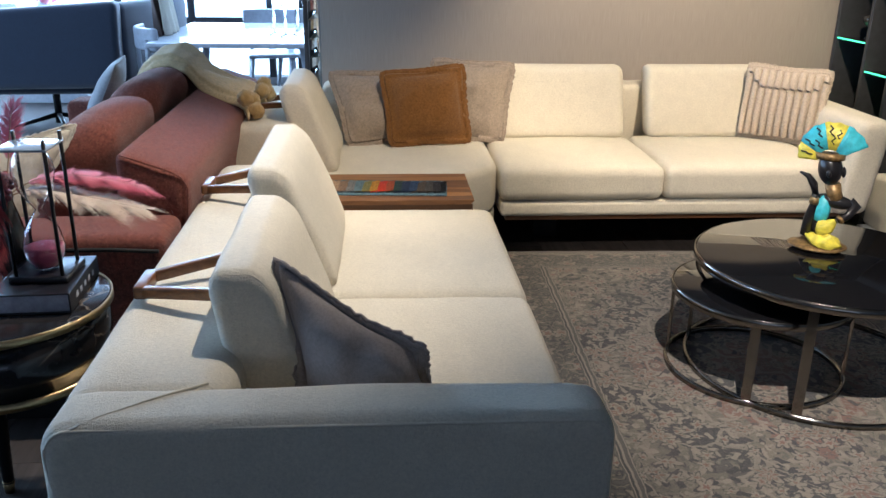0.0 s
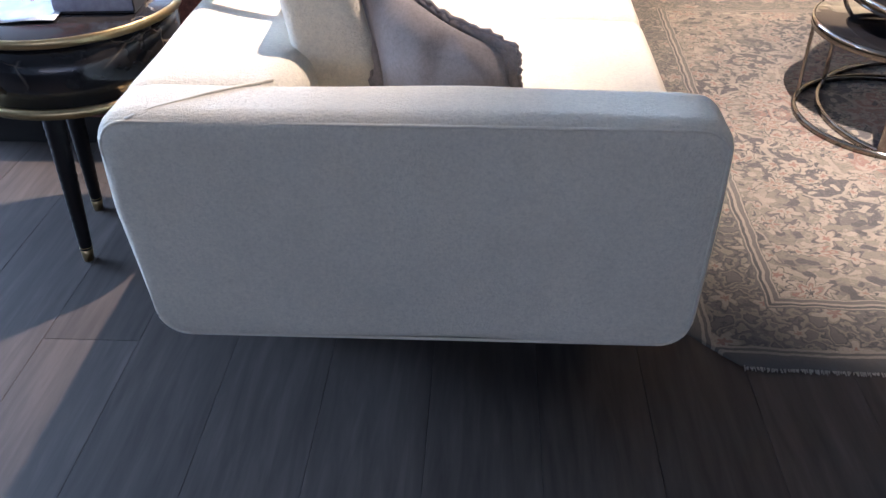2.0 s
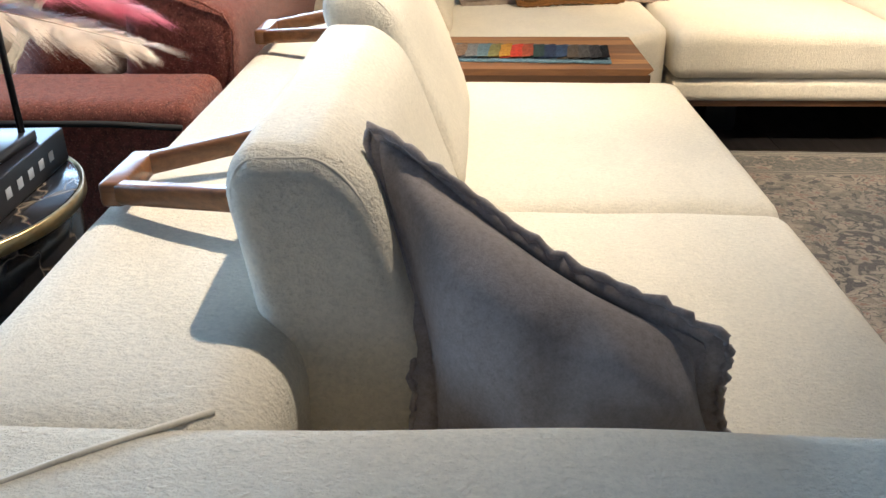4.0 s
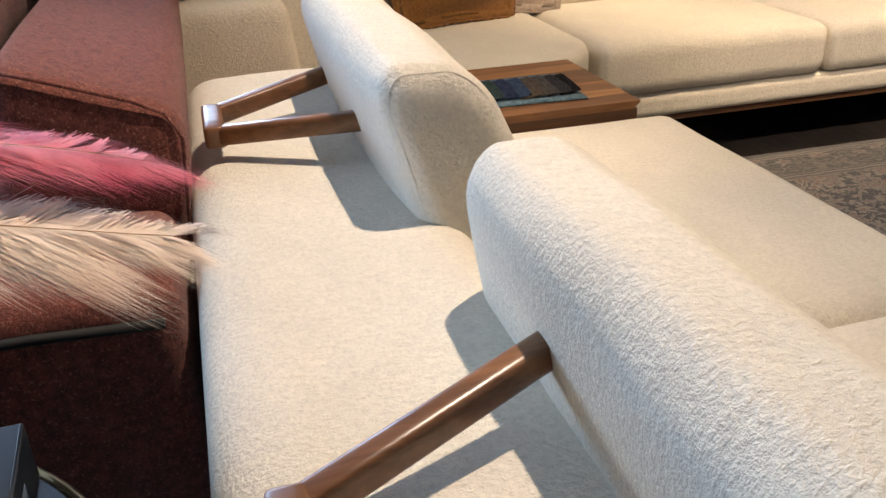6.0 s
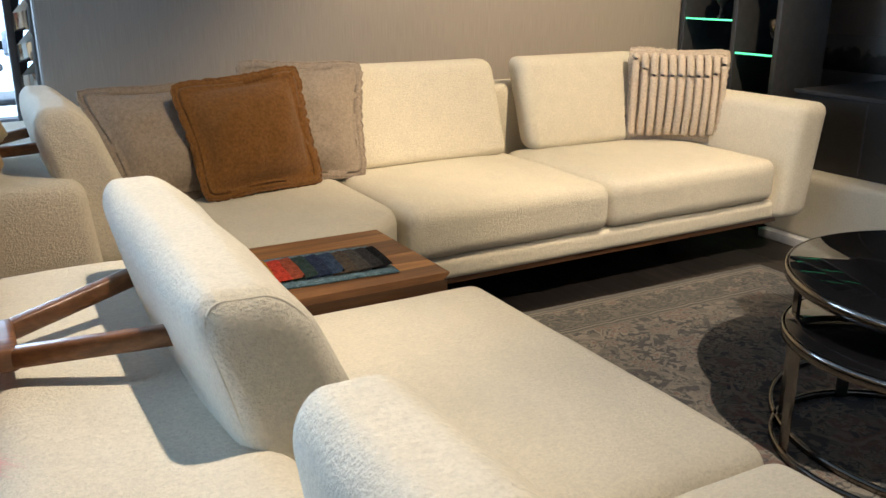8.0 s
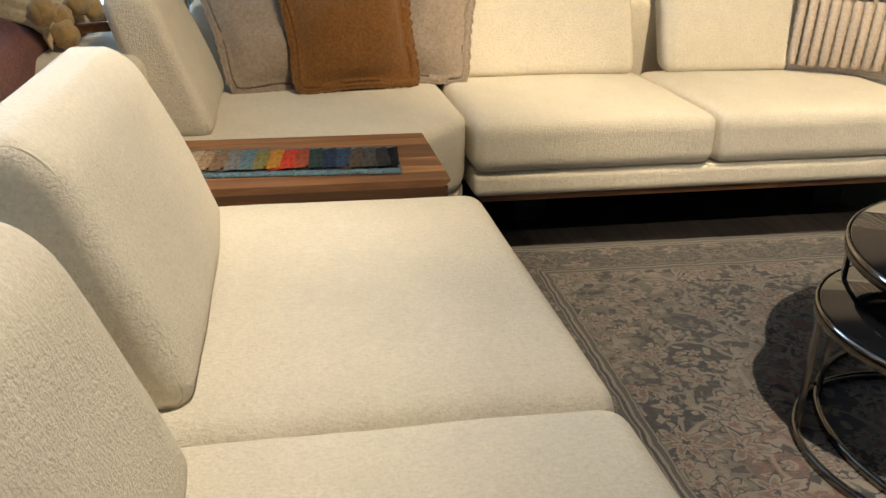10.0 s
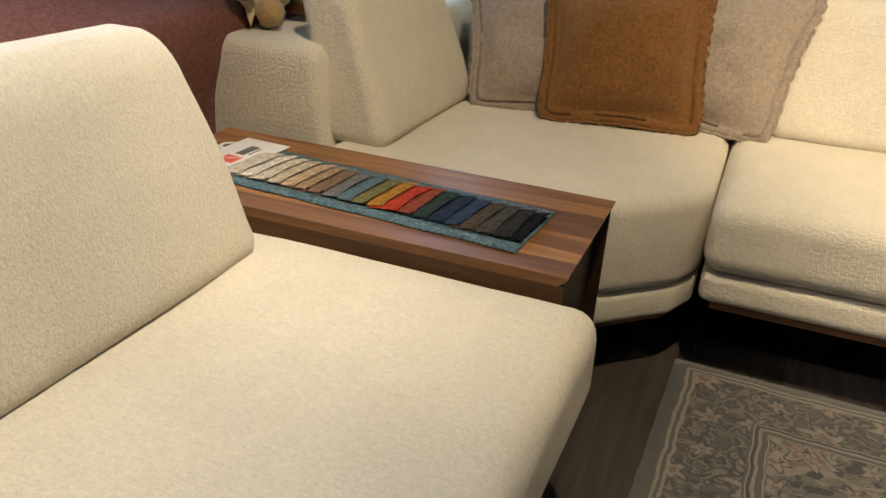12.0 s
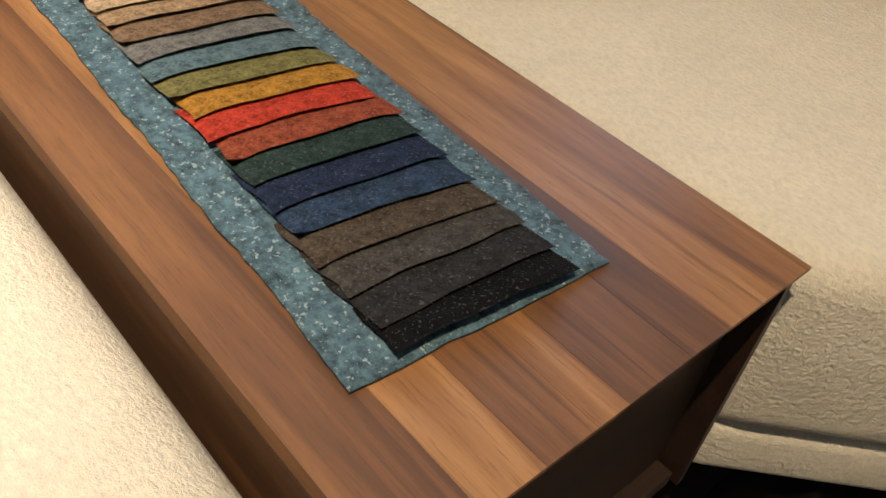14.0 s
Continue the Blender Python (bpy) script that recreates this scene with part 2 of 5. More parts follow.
def wall_material():
    n = Nodes("taupe_wallcovering", 0.85)
    thread = n.noise(6, 4, n.scaled((60, 60, 1.5)))
    big = n.noise(1.3, 3)
    base = n.ramp(thread, [(0.3, (0.36, 0.318, 0.275)), (0.7, (0.44, 0.39, 0.342))])
    n.colour(n.mix(n.math("MULTIPLY", big, 0.25), base, (0.34, 0.295, 0.255)))
    n.bump(thread, 0.2, 0.001)
    return n.mat


WALL = wall_material()


def plank_material():
    n = Nodes("smoked_oak", 0.42)
    r = n.random()
    p = n.scaled((9, 0.8, 9))
    comb = n.t.nodes.new("ShaderNodeVectorMath")
    comb.operation = "ADD"
    n.link(p, comb.inputs[0])
    off = n.t.nodes.new("ShaderNodeCombineXYZ")
    for i in (0, 1):
        n.link(n.math("MULTIPLY", r, 37.0 + 11 * i), off.inputs[i])
    n.link(off.outputs[0], comb.inputs[1])
    g = n.noise(4.0, 6, comb.outputs[0], 0.62, 0.4)
    tone = n.math("ADD", n.math("MULTIPLY", g, 0.82), n.math("MULTIPLY", r, 0.18))
    n.colour(n.ramp(tone, [(0.3, (0.033, 0.027, 0.024)), (0.55, (0.060, 0.050, 0.045)), (0.8, (0.098, 0.083, 0.074))]))
    n.bump(g, 0.15, 0.001)
    n.set("Roughness", n.math("ADD", 0.56, n.math("MULTIPLY", g, 0.2)))
    n.set("Specular IOR Level", 0.3)
    return n.mat


PLANK = plank_material()
JOINT = plain("floor_joint", (0.045, 0.037, 0.032), 0.8)

RUG_W, RUG_L = 1.68, 2.435


def rug_material():
    """Faded oriental rug: plain edge, guard stripes, flowered border, medallion field."""
    n = Nodes("faded_oriental_rug", 0.96)
    sep = n.t.nodes.new("ShaderNodeSeparateXYZ")
    wob = n.noise(14, 2)
    n.link(n.co, sep.inputs[0])
    jig = n.math("MULTIPLY", n.math("SUBTRACT", wob, 0.5), 0.02)
    ax = n.math("ADD", n.math("ABSOLUTE", sep.outputs["X"]), jig)
    ay = n.math("ADD", n.math("ABSOLUTE", sep.outputs["Y"]), jig)
    dx = n.math("SUBTRACT", RUG_W / 2, ax)
    dy = n.math("SUBTRACT", RUG_L / 2, ay)
    d = n.math("MINIMUM", dx, dy)
    fold = n.t.nodes.new("ShaderNodeCombineXYZ")
    n.link(ax, fold.inputs[0])
    n.link(ay, fold.inputs[1])
    f = fold.outputs[0]
    warped = n.t.nodes.new("ShaderNodeVectorMath")
    warped.operation = "MULTIPLY_ADD"
    wn = n.t.nodes.new("ShaderNodeTexNoise")
    wn.inputs["Scale"].default_value = 9
    n.link(f, wn.inputs["Vector"])
    n.link(wn.outputs["Color"], warped.inputs[0])
    warped.inputs[1].default_value = (0.06, 0.06, 0.0)
    n.link(f, warped.inputs[2])
    w = warped.outputs[0]
    grey, dark, pale, rose, sand = (0.080, 0.078, 0.071), (0.036, 0.038, 0.041), (0.265, 0.232, 0.188), (0.185, 0.100, 0.080), (0.170, 0.147, 0.118)
    def flower(scale, size, petals, rnd, wobble=0.3):
        """How far out in the blossom of its cell a place lies; below one is inside."""
        vor = n.t.nodes.new("ShaderNodeTexVoronoi")
        vor.inputs["Scale"].default_value, vor.inputs["Randomness"].default_value = scale, rnd
        n.link(w, vor.inputs["Vector"])
        dif = n.t.nodes.new("ShaderNodeVectorMath")
        dif.operation = "SUBTRACT"
        n.link(w, dif.inputs[0])
        n.link(vor.outputs["Position"], dif.inputs[1])
        xyz = n.t.nodes.new("ShaderNodeSeparateXYZ")
        n.link(dif.outputs[0], xyz.inputs[0])
        pick_ = n.t.nodes.new("ShaderNodeSeparateColor")
        n.link(vor.outputs["Color"], pick_.inputs[0])
        flat_r = n.math("SQRT", n.math("ADD", n.math("MULTIPLY", xyz.outputs[0], xyz.outputs[0]), n.math("MULTIPLY", n.math("MULTIPLY", xyz.outputs[1], xyz.outputs[1]), 1.5)))
        ang = n.math("ADD", n.math("ARCTAN2", xyz.outputs[1], xyz.outputs[0]), n.math("MULTIPLY", pick_.outputs[0], 6.0))
        lobe = n.math("ADD", 0.72, n.math("MULTIPLY", n.math("COSINE", n.math("MULTIPLY", ang, petals)), 0.28))
        edge = n.math("MULTIPLY", lobe, n.math("MULTIPLY_ADD", pick_.outputs[1], size * 0.7, size * 0.6))
        ragged = n.math("MULTIPLY", n.math("SUBTRACT", n.noise(60, 2, f), 0.5), wobble * 2)
        return n.math("ADD", n.math("DIVIDE", flat_r, edge), ragged), pick_.outputs[2]

    def lay(under, ratio, stops, strength=1.0):
        """Draws a blossom over the ground: its rings by ratio, nothing past one."""
        inside = n.math("MULTIPLY", n.math("LESS_THAN", ratio, 1.0), strength)
        return n.mix(inside, under, n.ramp(ratio, stops, True))

    # field: a stepped medallion and corner pieces, charcoal bands between sand grounds
    big_w = n.math("MULTIPLY", n.math("SUBTRACT", n.noise(5, 3, f), 0.5), 0.22)
    stair = n.math("MULTIPLY", n.math("FLOOR", n.math("DIVIDE", ay, 0.06)), 0.06)
    loz = n.math("ADD", n.math("ADD", n.math("MULTIPLY", ax, 1.15), n.math("MULTIPLY", stair, 0.85)), big_w)
    ground = n.ramp(loz, [(0.0, rose), (0.16, sand), (0.20, dark), (0.36, sand), (0.40, rose), (0.50, sand), (0.66, pale), (0.68, dark), (0.88, sand), (0.91, grey)], True)
    ground = n.mix(n.math("MULTIPLY", n.math("GREATER_THAN", loz, 0.95), 0.8), ground, sand)
    mottling = n.ramp(n.noise(26, 3, w, 0.6), [(0.0, (0.7, 0.7, 0.7)), (0.42, (0, 0, 0)), (0.56, (0.6, 0.6, 0.6)), (0.64, (0, 0, 0))], True)
    field = n.mix(mottling, ground, n.mix(n.math("GREATER_THAN", n.noise(11, 1, w), 0.5), pale, grey))
    vine = n.ramp(n.voronoi(7.5, w, "DISTANCE_TO_EDGE", "Distance", 1.0), [(0.0, (0.8, 0.8, 0.8)), (0.035, (0, 0, 0))], True)
    field = n.mix(vine, field, pale)
    leaf_, leaf_pick = flower(17, 0.024, 2.0, 1.0, 0.35)
    field = n.mix(n.math("LESS_THAN", leaf_, 1.0), field, n.mix(n.math("GREATER_THAN", leaf_pick, 0.45), dark, pale))
    small_, _ = flower(10.5, 0.040, 5.0, 0.9)
    field = lay(field, small_, [(0.0, rose), (0.28, pale), (0.70, sand), (0.82, dark)])
    big_, _ = flower(4.6, 0.078, 7.0, 0.75)
    field = lay(field, big_, [(0.0, dark), (0.16, pale), (0.34, rose), (0.52, sand), (0.64, pale), (0.88, dark)])
    # border: scrolling leaves and small rosettes on grey
    scroll = n.math("ADD", n.math("MULTIPLY", n.noise(17, 1, w, 0.5), 0.8), n.math("MULTIPLY", n.noise(40, 2, f, 0.6), 0.30))
    border = n.ramp(scroll, [(0.0, grey), (0.44, dark), (0.48, sand), (0.53, grey), (0.58, dark), (0.62, sand), (0.67, grey)], True)
    rosette, _ = flower(8.0, 0.050, 5.0, 0.55)
    border = lay(border, rosette, [(0.0, rose), (0.3, pale), (0.66, sand), (0.82, dark)], 0.9)
    # concentric stripes by the distance from the edge
    stripe = n.ramp(d, [(0.0, grey), (0.035, pale), (0.041, grey), (0.049, pale), (0.055, dark), (0.060, grey), (0.195, grey), (0.200, pale),
                        (0.206, dark), (0.214, pale), (0.220, grey), (0.232, pale), (0.237, grey)], True)
    inborder = n.math("MULTIPLY", n.math("GREATER_THAN", d, 0.058), n.math("LESS_THAN", d, 0.198))
    infield = n.math("GREATER_THAN", d, 0.240)
    col = n.mix(inborder, stripe, border)
    col = n.mix(infield, col, field)
    # wear and fading
    wear = n.ramp(n.noise(5, 4), [(0.35, (0, 0, 0)), (0.7, (0.3, 0.3, 0.3))])
    col = n.mix(wear, col, (0.115, 0.107, 0.095))
    pile = n.noise(260, 3)
    col = n.mix(n.ramp(pile, [(0.3, (0.4, 0.4, 0.4)), (0.62, (0, 0, 0))]), col, (0.072, 0.067, 0.062))
    n.colour(col)
    n.bump(n.math("ADD", pile, n.noise(70, 2)), 0.6, 0.003)
    n.set("Sheen Weight", 0.15)
    return n.mat


RUG = rug_material()


# ---------- mesh helpers ----------
def part(name, data, material, parent=None, label="", smooth=True):
    """Links a mesh given as (points, faces) or a bmesh, as one object under a thing or a part."""
    me = bpy.data.meshes.new(name)
    if isinstance(data, bmesh.types.BMesh):
        data.to_mesh(me)
        data.free()
    else:
        me.from_pydata([tuple(v) for v in data[0]], [], data[1])
    me.materials.append(material)
    if smooth:
        me.polygons.foreach_set("use_smooth", [True] * len(me.polygons))
    me.update()
    ob = new(name, me)
    if parent:
        ob.parent = parent
    if label:
        tagged(ob, label)
    return ob


def thing(name, label, category, group="", kind="", at=(0, 0, 0)):
    ob = new(name)
    ob.location = at
    return tagged(ob, label, category, group, kind)


def steps(a, b, r, m, k=4):
    """Sample places from a to b, dense within r of both ends."""
    ends = [r * (1 - math.cos(i / k * math.pi / 2)) for i in range(k + 1)]
    mid = [a + r + (b - a - 2 * r) * i / m for i in range(1, m)]
    return [a + e for e in ends] + mid + [b - e for e in reversed(ends)]


def rbox(x0, x1, y0, y1, z0, z1, r=0.02, m=4, deform=None, k=4):
    """A box with rounded edges and corners; deform moves each point."""
    r = min(r, (x1 - x0) * 0.49, (y1 - y0) * 0.49, (z1 - z0) * 0.49)
    ax = [steps(x0, x1, r, m, k), steps(y0, y1, r, m, k), steps(z0, z1, r, m, k)]
    lo, hi = Vector((x0 + r, y0 + r, z0 + r)), Vector((x1 - r, y1 - r, z1 - r))
    index, pts, faces = {}, [], []

    def point(i, j, l):
        key = (i, j, l)
        if key not in index:
            p = Vector((ax[0][i], ax[1][j], ax[2][l]))
            q = Vector([min(max(p[a], lo[a]), hi[a]) for a in range(3)])
            e = p - q
            if e.length > 1e-9:
                p = q + e.normalized() * r
            index[key] = len(pts)
            pts.append(deform(p) if deform else p)
        return index[key]

    n = [len(a) - 1 for a in ax]
    for i in range(n[0]):
        for j in range(n[1]):
            faces.append((point(i, j, n[2]), point(i + 1, j, n[2]), point(i + 1, j + 1, n[2]), point(i, j + 1, n[2])))
            faces.append((point(i, j, 0), point(i, j + 1, 0), point(i + 1, j + 1, 0), point(i + 1, j, 0)))
    for i in range(n[0]):
        for l in range(n[2]):
            faces.append((point(i, 0, l), point(i + 1, 0, l), point(i + 1, 0, l + 1), point(i, 0, l + 1)))
            faces.append((point(i, n[1], l), point(i, n[1], l + 1), point(i + 1, n[1], l + 1), point(i + 1, n[1], l)))
    for j in range(n[1]):
        for l in range(n[2]):
            faces.append((point(0, j, l), point(0, j, l + 1), point(0, j + 1, l + 1), point(0, j + 1, l)))
            faces.append((point(n[0], j, l), point(n[0], j + 1, l), point(n[0], j + 1, l + 1), point(n[0], j, l + 1)))
    return pts, faces


def box(x0, x1, y0, y1, z0, z1, r=0.003):
    return rbox(x0, x1, y0, y1, z0, z1, r, 1, None, 1)


def lathe(profile, n=48, at=(0, 0, 0), closed=False):
    """Turns (radius, height) pairs round the z axis."""
    pts, faces = [], []
    for rr, z in profile:
        for i in range(n):
            a = 2 * math.pi * i / n
            pts.append((at[0] + rr * math.cos(a), at[1] + rr * math.sin(a), at[2] + z))
    rows = len(profile)
    for j in range(rows if closed else rows - 1):
        b = (j + 1) % rows
        for i in range(n):
            faces.append((j * n + i, j * n + (i + 1) % n, b * n + (i + 1) % n, b * n + i))
    if not closed:
        faces.append(tuple(range(n - 1, -1, -1)))
        faces.append(tuple((rows - 1) * n + i for i in range(n)))
    return pts, faces


def tube(path, radius, n=8, flat=1.0, turn=45.0):
    """A bar along a path; four sides give a square bar. flat squeezes its height."""
    path = [Vector(p) for p in path]
    rad = radius if hasattr(radius, "__len__") else [radius] * len(path)
    pts, faces = [], []
    for i, p in enumerate(path):
        d = (path[min(i + 1, len(path) - 1)] - path[max(i - 1, 0)]).normalized()
        up = Vector((0, 0, 1)) if abs(d.z) < 0.95 else Vector((0, 1, 0))
        s = d.cross(up).normalized()
        u = s.cross(d)
        for k in range(n):
            a = 2 * math.pi * k / n + radians(turn if n == 4 else 22.5 if n == 8 else 0)
            pts.append(p + (s * math.cos(a) + u * math.sin(a) * flat) * rad[i])
    for i in range(len(path) - 1):
        for k in range(n):
            faces.append((i * n + k, i * n + (k + 1) % n, (i + 1) * n + (k + 1) % n, (i + 1) * n + k))
    faces.append(tuple(range(n - 1, -1, -1)))
    faces.append(tuple((len(path) - 1) * n + k for k in range(n)))
    return pts, faces


def join(*sets):
    pts, faces = [], []
    for p, f in sets:
        o = len(pts)
        pts += list(p)
        faces += [tuple(i + o for i in q) for q in f]
    return pts, faces


def slab(outline, z0, z1, bevel=0.02, seg=3):
    """A flat polygon given thickness, with its edges rounded."""
    bm = bmesh.new()
    low = [bm.verts.new((x, y, z0)) for x, y in outline]
    high = [bm.verts.new((x, y, z1)) for x, y in outline]
    n = len(outline)
    bm.faces.new(list(reversed(low)))
    bm.faces.new(high)
    for i in range(n):
        bm.faces.new((low[i], low[(i + 1) % n], high[(i + 1) % n], high[i]))
    bmesh.ops.recalc_face_normals(bm, faces=bm.faces)
    if bevel:
        bmesh.ops.bevel(bm, geom=bm.edges[:], offset=bevel, segments=seg, profile=0.5, affect="EDGES")
    return bm


def pillow(bl, br, tr, tl, thick, n=22, flange=0.0, seed=0, wrinkle=0.006, dip=0.02, full=0.7):
    """A stuffed cushion between four corners; its two faces bulge by thick / 2."""
    bl, br, tr, tl = (Vector(c) for c in (bl, br, tr, tl))
    norm = (br - bl).cross(tl - bl).normalized()
    pts, faces, seen = [], [], {}

    def place(i, j, side):
        u, v = i / n, j / n
        rim = i in (0, n) or j in (0, n)
        key = (i, j, 0 if rim else side)
        if key in seen:
            return seen[key]
        p = bl * (1 - u) * (1 - v) + br * u * (1 - v) + tr * u * v + tl * (1 - u) * v
        # edges draw in between the corners
        cu, cv = 4 * u * (1 - u), 4 * v * (1 - v)
        mid = (bl + br + tr + tl) / 4
        pull = dip * (cu * (2 * v - 1) ** 6 + cv * (2 * u - 1) ** 6)
        p = p + (mid - p).normalized() * pull if (mid - p).length > 1e-6 else p
        p = p + (mid - p) * 0.07 * abs(2 * u - 1) ** 7 * abs(2 * v - 1) ** 7
        fu = max(0.0, min(1.0, (min(u, 1 - u) - flange) / (0.5 - flange)))
        fv = max(0.0, min(1.0, (min(v, 1 - v) - flange) / (0.5 - flange)))
        h = (1 - (1 - fu) ** 2.4) ** full * (1 - (1 - fv) ** 2.4) ** full if fu > 0 and fv > 0 else 0.0
        wob = noise.noise(Vector((p.x * 7 + seed, p.y * 7, p.z * 7))) * wrinkle + noise.noise(Vector((p.x * 22, p.y * 22 + seed, p.z * 22))) * wrinkle * 0.5
        p = p + norm * ((side * (thick / 2 * h + 0.003)) + wob * (0.4 + h))
        seen[key] = len(pts)
        pts.append(p)
        return seen[key]

    for side in (1, -1):
        for i in range(n):
            for j in range(n):
                q = (place(i, j, side), place(i + 1, j, side), place(i + 1, j + 1, side), place(i, j + 1, side))
                faces.append(q if side > 0 else q[::-1])
    return pts, faces


def rim_path(bl, br, tr, tl, dip=0.02, n=12):
    bl, br, tr, tl = (Vector(c) for c in (bl, br, tr, tl))
    mid = (bl + br + tr + tl) / 4
    out = []
    for a, b in ((bl, br), (br, tr), (tr, tl), (tl, bl)):
        for i in range(n):
            u = i / n
            p = a.lerp(b, u)
            p = p + (mid - p) * 0.07 * abs(2 * u - 1) ** 7
            out.append(p + (mid - p).normalized() * dip * 4 * u * (1 - u))
    return out + [out[0]]


def puffed(x0, x1, y0, y1, z1, up=0.012, seed=0.0):
    """Deformation for a seat cushion: the top crowns a little and ripples."""
    def f(p):
        u, v = (p.x - x0) / (x1 - x0), (p.y - y0) / (y1 - y0)
        k = max(0.0, 1 - (2 * u - 1) ** 4) * max(0.0, 1 - (2 * v - 1) ** 4)
        top = 1.0 if p.z > z1 - 0.04 else 0.0
        ripple = noise.noise(Vector((p.x * 5 + seed, p.y * 5, p.z * 5))) * 0.004
        return Vector((p.x + ripple * (1 - top), p.y + ripple * (1 - top), p.z + top * (up * k + ripple)))
    return f


# ---------- building shell ----------
shell = dict(kind="structure")
floor = tagged(part("floor", box(-6, 6, -4, 10, -0.12, -0.006), JOINT), "dark smoked oak plank floor", "floor", **shell)
ceiling = tagged(part("ceiling", box(-6, 6, -4, 10, 2.95, 3.05), CEILM), "plain pale grey shop ceiling", "ceiling", **shell)
wall_north = tagged(part("wall_north", box(0.57, 4.998, 5.60, 5.75, 0, 2.95), WALL), "taupe textile wallcovering on a plain partition", "wall", **shell)
tagged(part("wall_east", box(5.0, 5.15, -4, 10, 0, 2.95), WALL), "taupe plain side wall", "wall", **shell)
tagged(part("wall_return", box(4.37, 4.46, 3.0, 5.597, 0, 2.948), WALL), "taupe plain return wall behind the shelving", "wall", **shell)
tagged(part("wall_west", box(-6.15, -6.0, -4, 10, 0, 2.95), CEILM), "pale plain wall of the showroom", "wall", **shell)
tagged(part("wall_south", join(box(-6, 6, -4.15, -4.0, 0, 0.75), box(-6, 6, -4.15, -4.0, 2.3, 2.95), box(-6, -1.6, -4.15, -4, 0.75, 2.3), box(2.4, 6, -4.15, -4, 0.75, 2.3)), CEILM),
       "pale front wall with a wide shop window", "wall", **shell)
tagged(part("wall_back", join(box(1.6, 6, 9.9, 10.05, 0, 2.95), box(-6, 1.6, 9.9, 10.05, 2.7, 2.95), box(-6, 1.6, 9.9, 10.05, 0, 0.08)), CEILM), "pale rear wall beside the tall shop window", "wall", **shell)

window = thing("window_1", "tall shop window in dark metal frames, bright outside", "window", kind="structure")
for x in (-5.0, -3.2, -1.75, -1.02, -0.22, 0.08, 1.55):
    part("mullion", box(x - 0.035, x + 0.035, 9.86, 9.96, 0.08, 2.7), DARKFRAME, window)
for z in (0.62, 2.66):
    part("transom", box(-6, 1.6, 9.87, 9.95, z, z + 0.07), DARKFRAME, window)
for a, b in ((-5.0, -3.2), (-3.2, -1.75), (-1.75, -1.02), (-1.02, -0.22), (-0.22, 0.08), (0.08, 1.55)):
    g = part("pane", box(a + 0.035, b - 0.035, 9.905, 9.915, 0.69, 2.66, 0.001), GLASS, window)
    g.visible_shadow = False
outside = part("backdrop", ([(-9, 11.5, -1), (5, 11.5, -1), (5, 11.5, 5), (-9, 11.5, 5)], [(0, 1, 2, 3)]), DAYLIGHT)
tagged(outside, "overexposed daylight outside the window", "backdrop", kind="structure")

for at, to, *_ in SPOTS[:2] + SPOTS[3:4]:
    down = thing("ceiling_spotlight", "small black ceiling spotlight, switched on", "spotlight", "ceiling spotlights")
    part("housing", lathe([(0.045, 2.89), (0.05, 2.90), (0.05, 2.945), (0.03, 2.95)], 20, (at[0], at[1], 0)), BLACKMETAL, down)

# glazed strip with bright bevels at the end of the partition
post = thing("glass_partition", "narrow dark framed glass strip with bevelled edges", "partition")
part("upright", box(0.476, 0.50, 5.62, 5.70, 0.0, 2.94), GREYPOST, post)
part("pane", box(0.501, 0.566, 5.668, 5.674, 0.0, 2.94, 0.001), MIRROR, post)
for i in range(22):
    z = 0.40 + i * 0.105
    part("bevel", ([(0.503, 5.640, z), (0.560, 5.640, z + 0.012), (0.545, 5.615, z + 0.050), (0.503, 5.650, z + 0.045)], [(0, 1, 2, 3)]), MIRROR, post, smooth=False)


# ---------- sofas ----------
def wedge(x0, x1, z0, kf, kb):
    """Leans a backrest: the front by kf, the rear by kb for each metre of height."""
    def f(p):
        t = max(0.0, p.z - z0)
        u = (p.x - x0) / (x1 - x0)
        n = noise.noise(Vector((p.x * 5, p.y * 5, p.z * 5))) * 0.007
        return Vector((p.x - (kf * u + kb * (1 - u)) * t + n, p.y + n * 0.5, p.z + n * 0.5))
    return f


def end_inset(y, y0, y1, r):
    d = min(y - y0, y1 - y)
    return r - math.sqrt(max(0.0, r * r - (r - d) ** 2)) if d < r else 0.0


def backrest_shape(x0, x1, y0, y1, z0, z1, big, low, move, r=0.022):
    """Rounds the profile of a backrest, much at the top, and swells its faces."""
    def f(p):
        b = big if p.z > (z0 + z1) / 2 else low
        cx, cz = min(max(p.x, x0 + b), x1 - b), min(max(p.z, z0 + b), z1 - b)
        dx, dz = p.x - cx, p.z - cz
        q = p.copy()
        if abs(dx) > 1e-9 and abs(dz) > 1e-9:
            k = min(1.0, (b - end_inset(p.y, y0, y1, r)) / math.hypot(dx, dz))
            q.x, q.z = cx + dx * k, cz + dz * k
        v, w = (p.y - y0) / (y1 - y0), (p.z - z0) / (z1 - z0)
        swell = max(0.0, 1 - (2 * v - 1) ** 6) * max(0.0, 1 - (2 * w - 1) ** 4)
        q.x += 0.012 * swell * (2 * p.x - x0 - x1) / (x1 - x0)
        q.y += 0.040 * max(0.0, w) ** 1.5 * (1 if v < 0.5 else -1) * abs(2 * v - 1) ** 2
        return move(q)
    return f


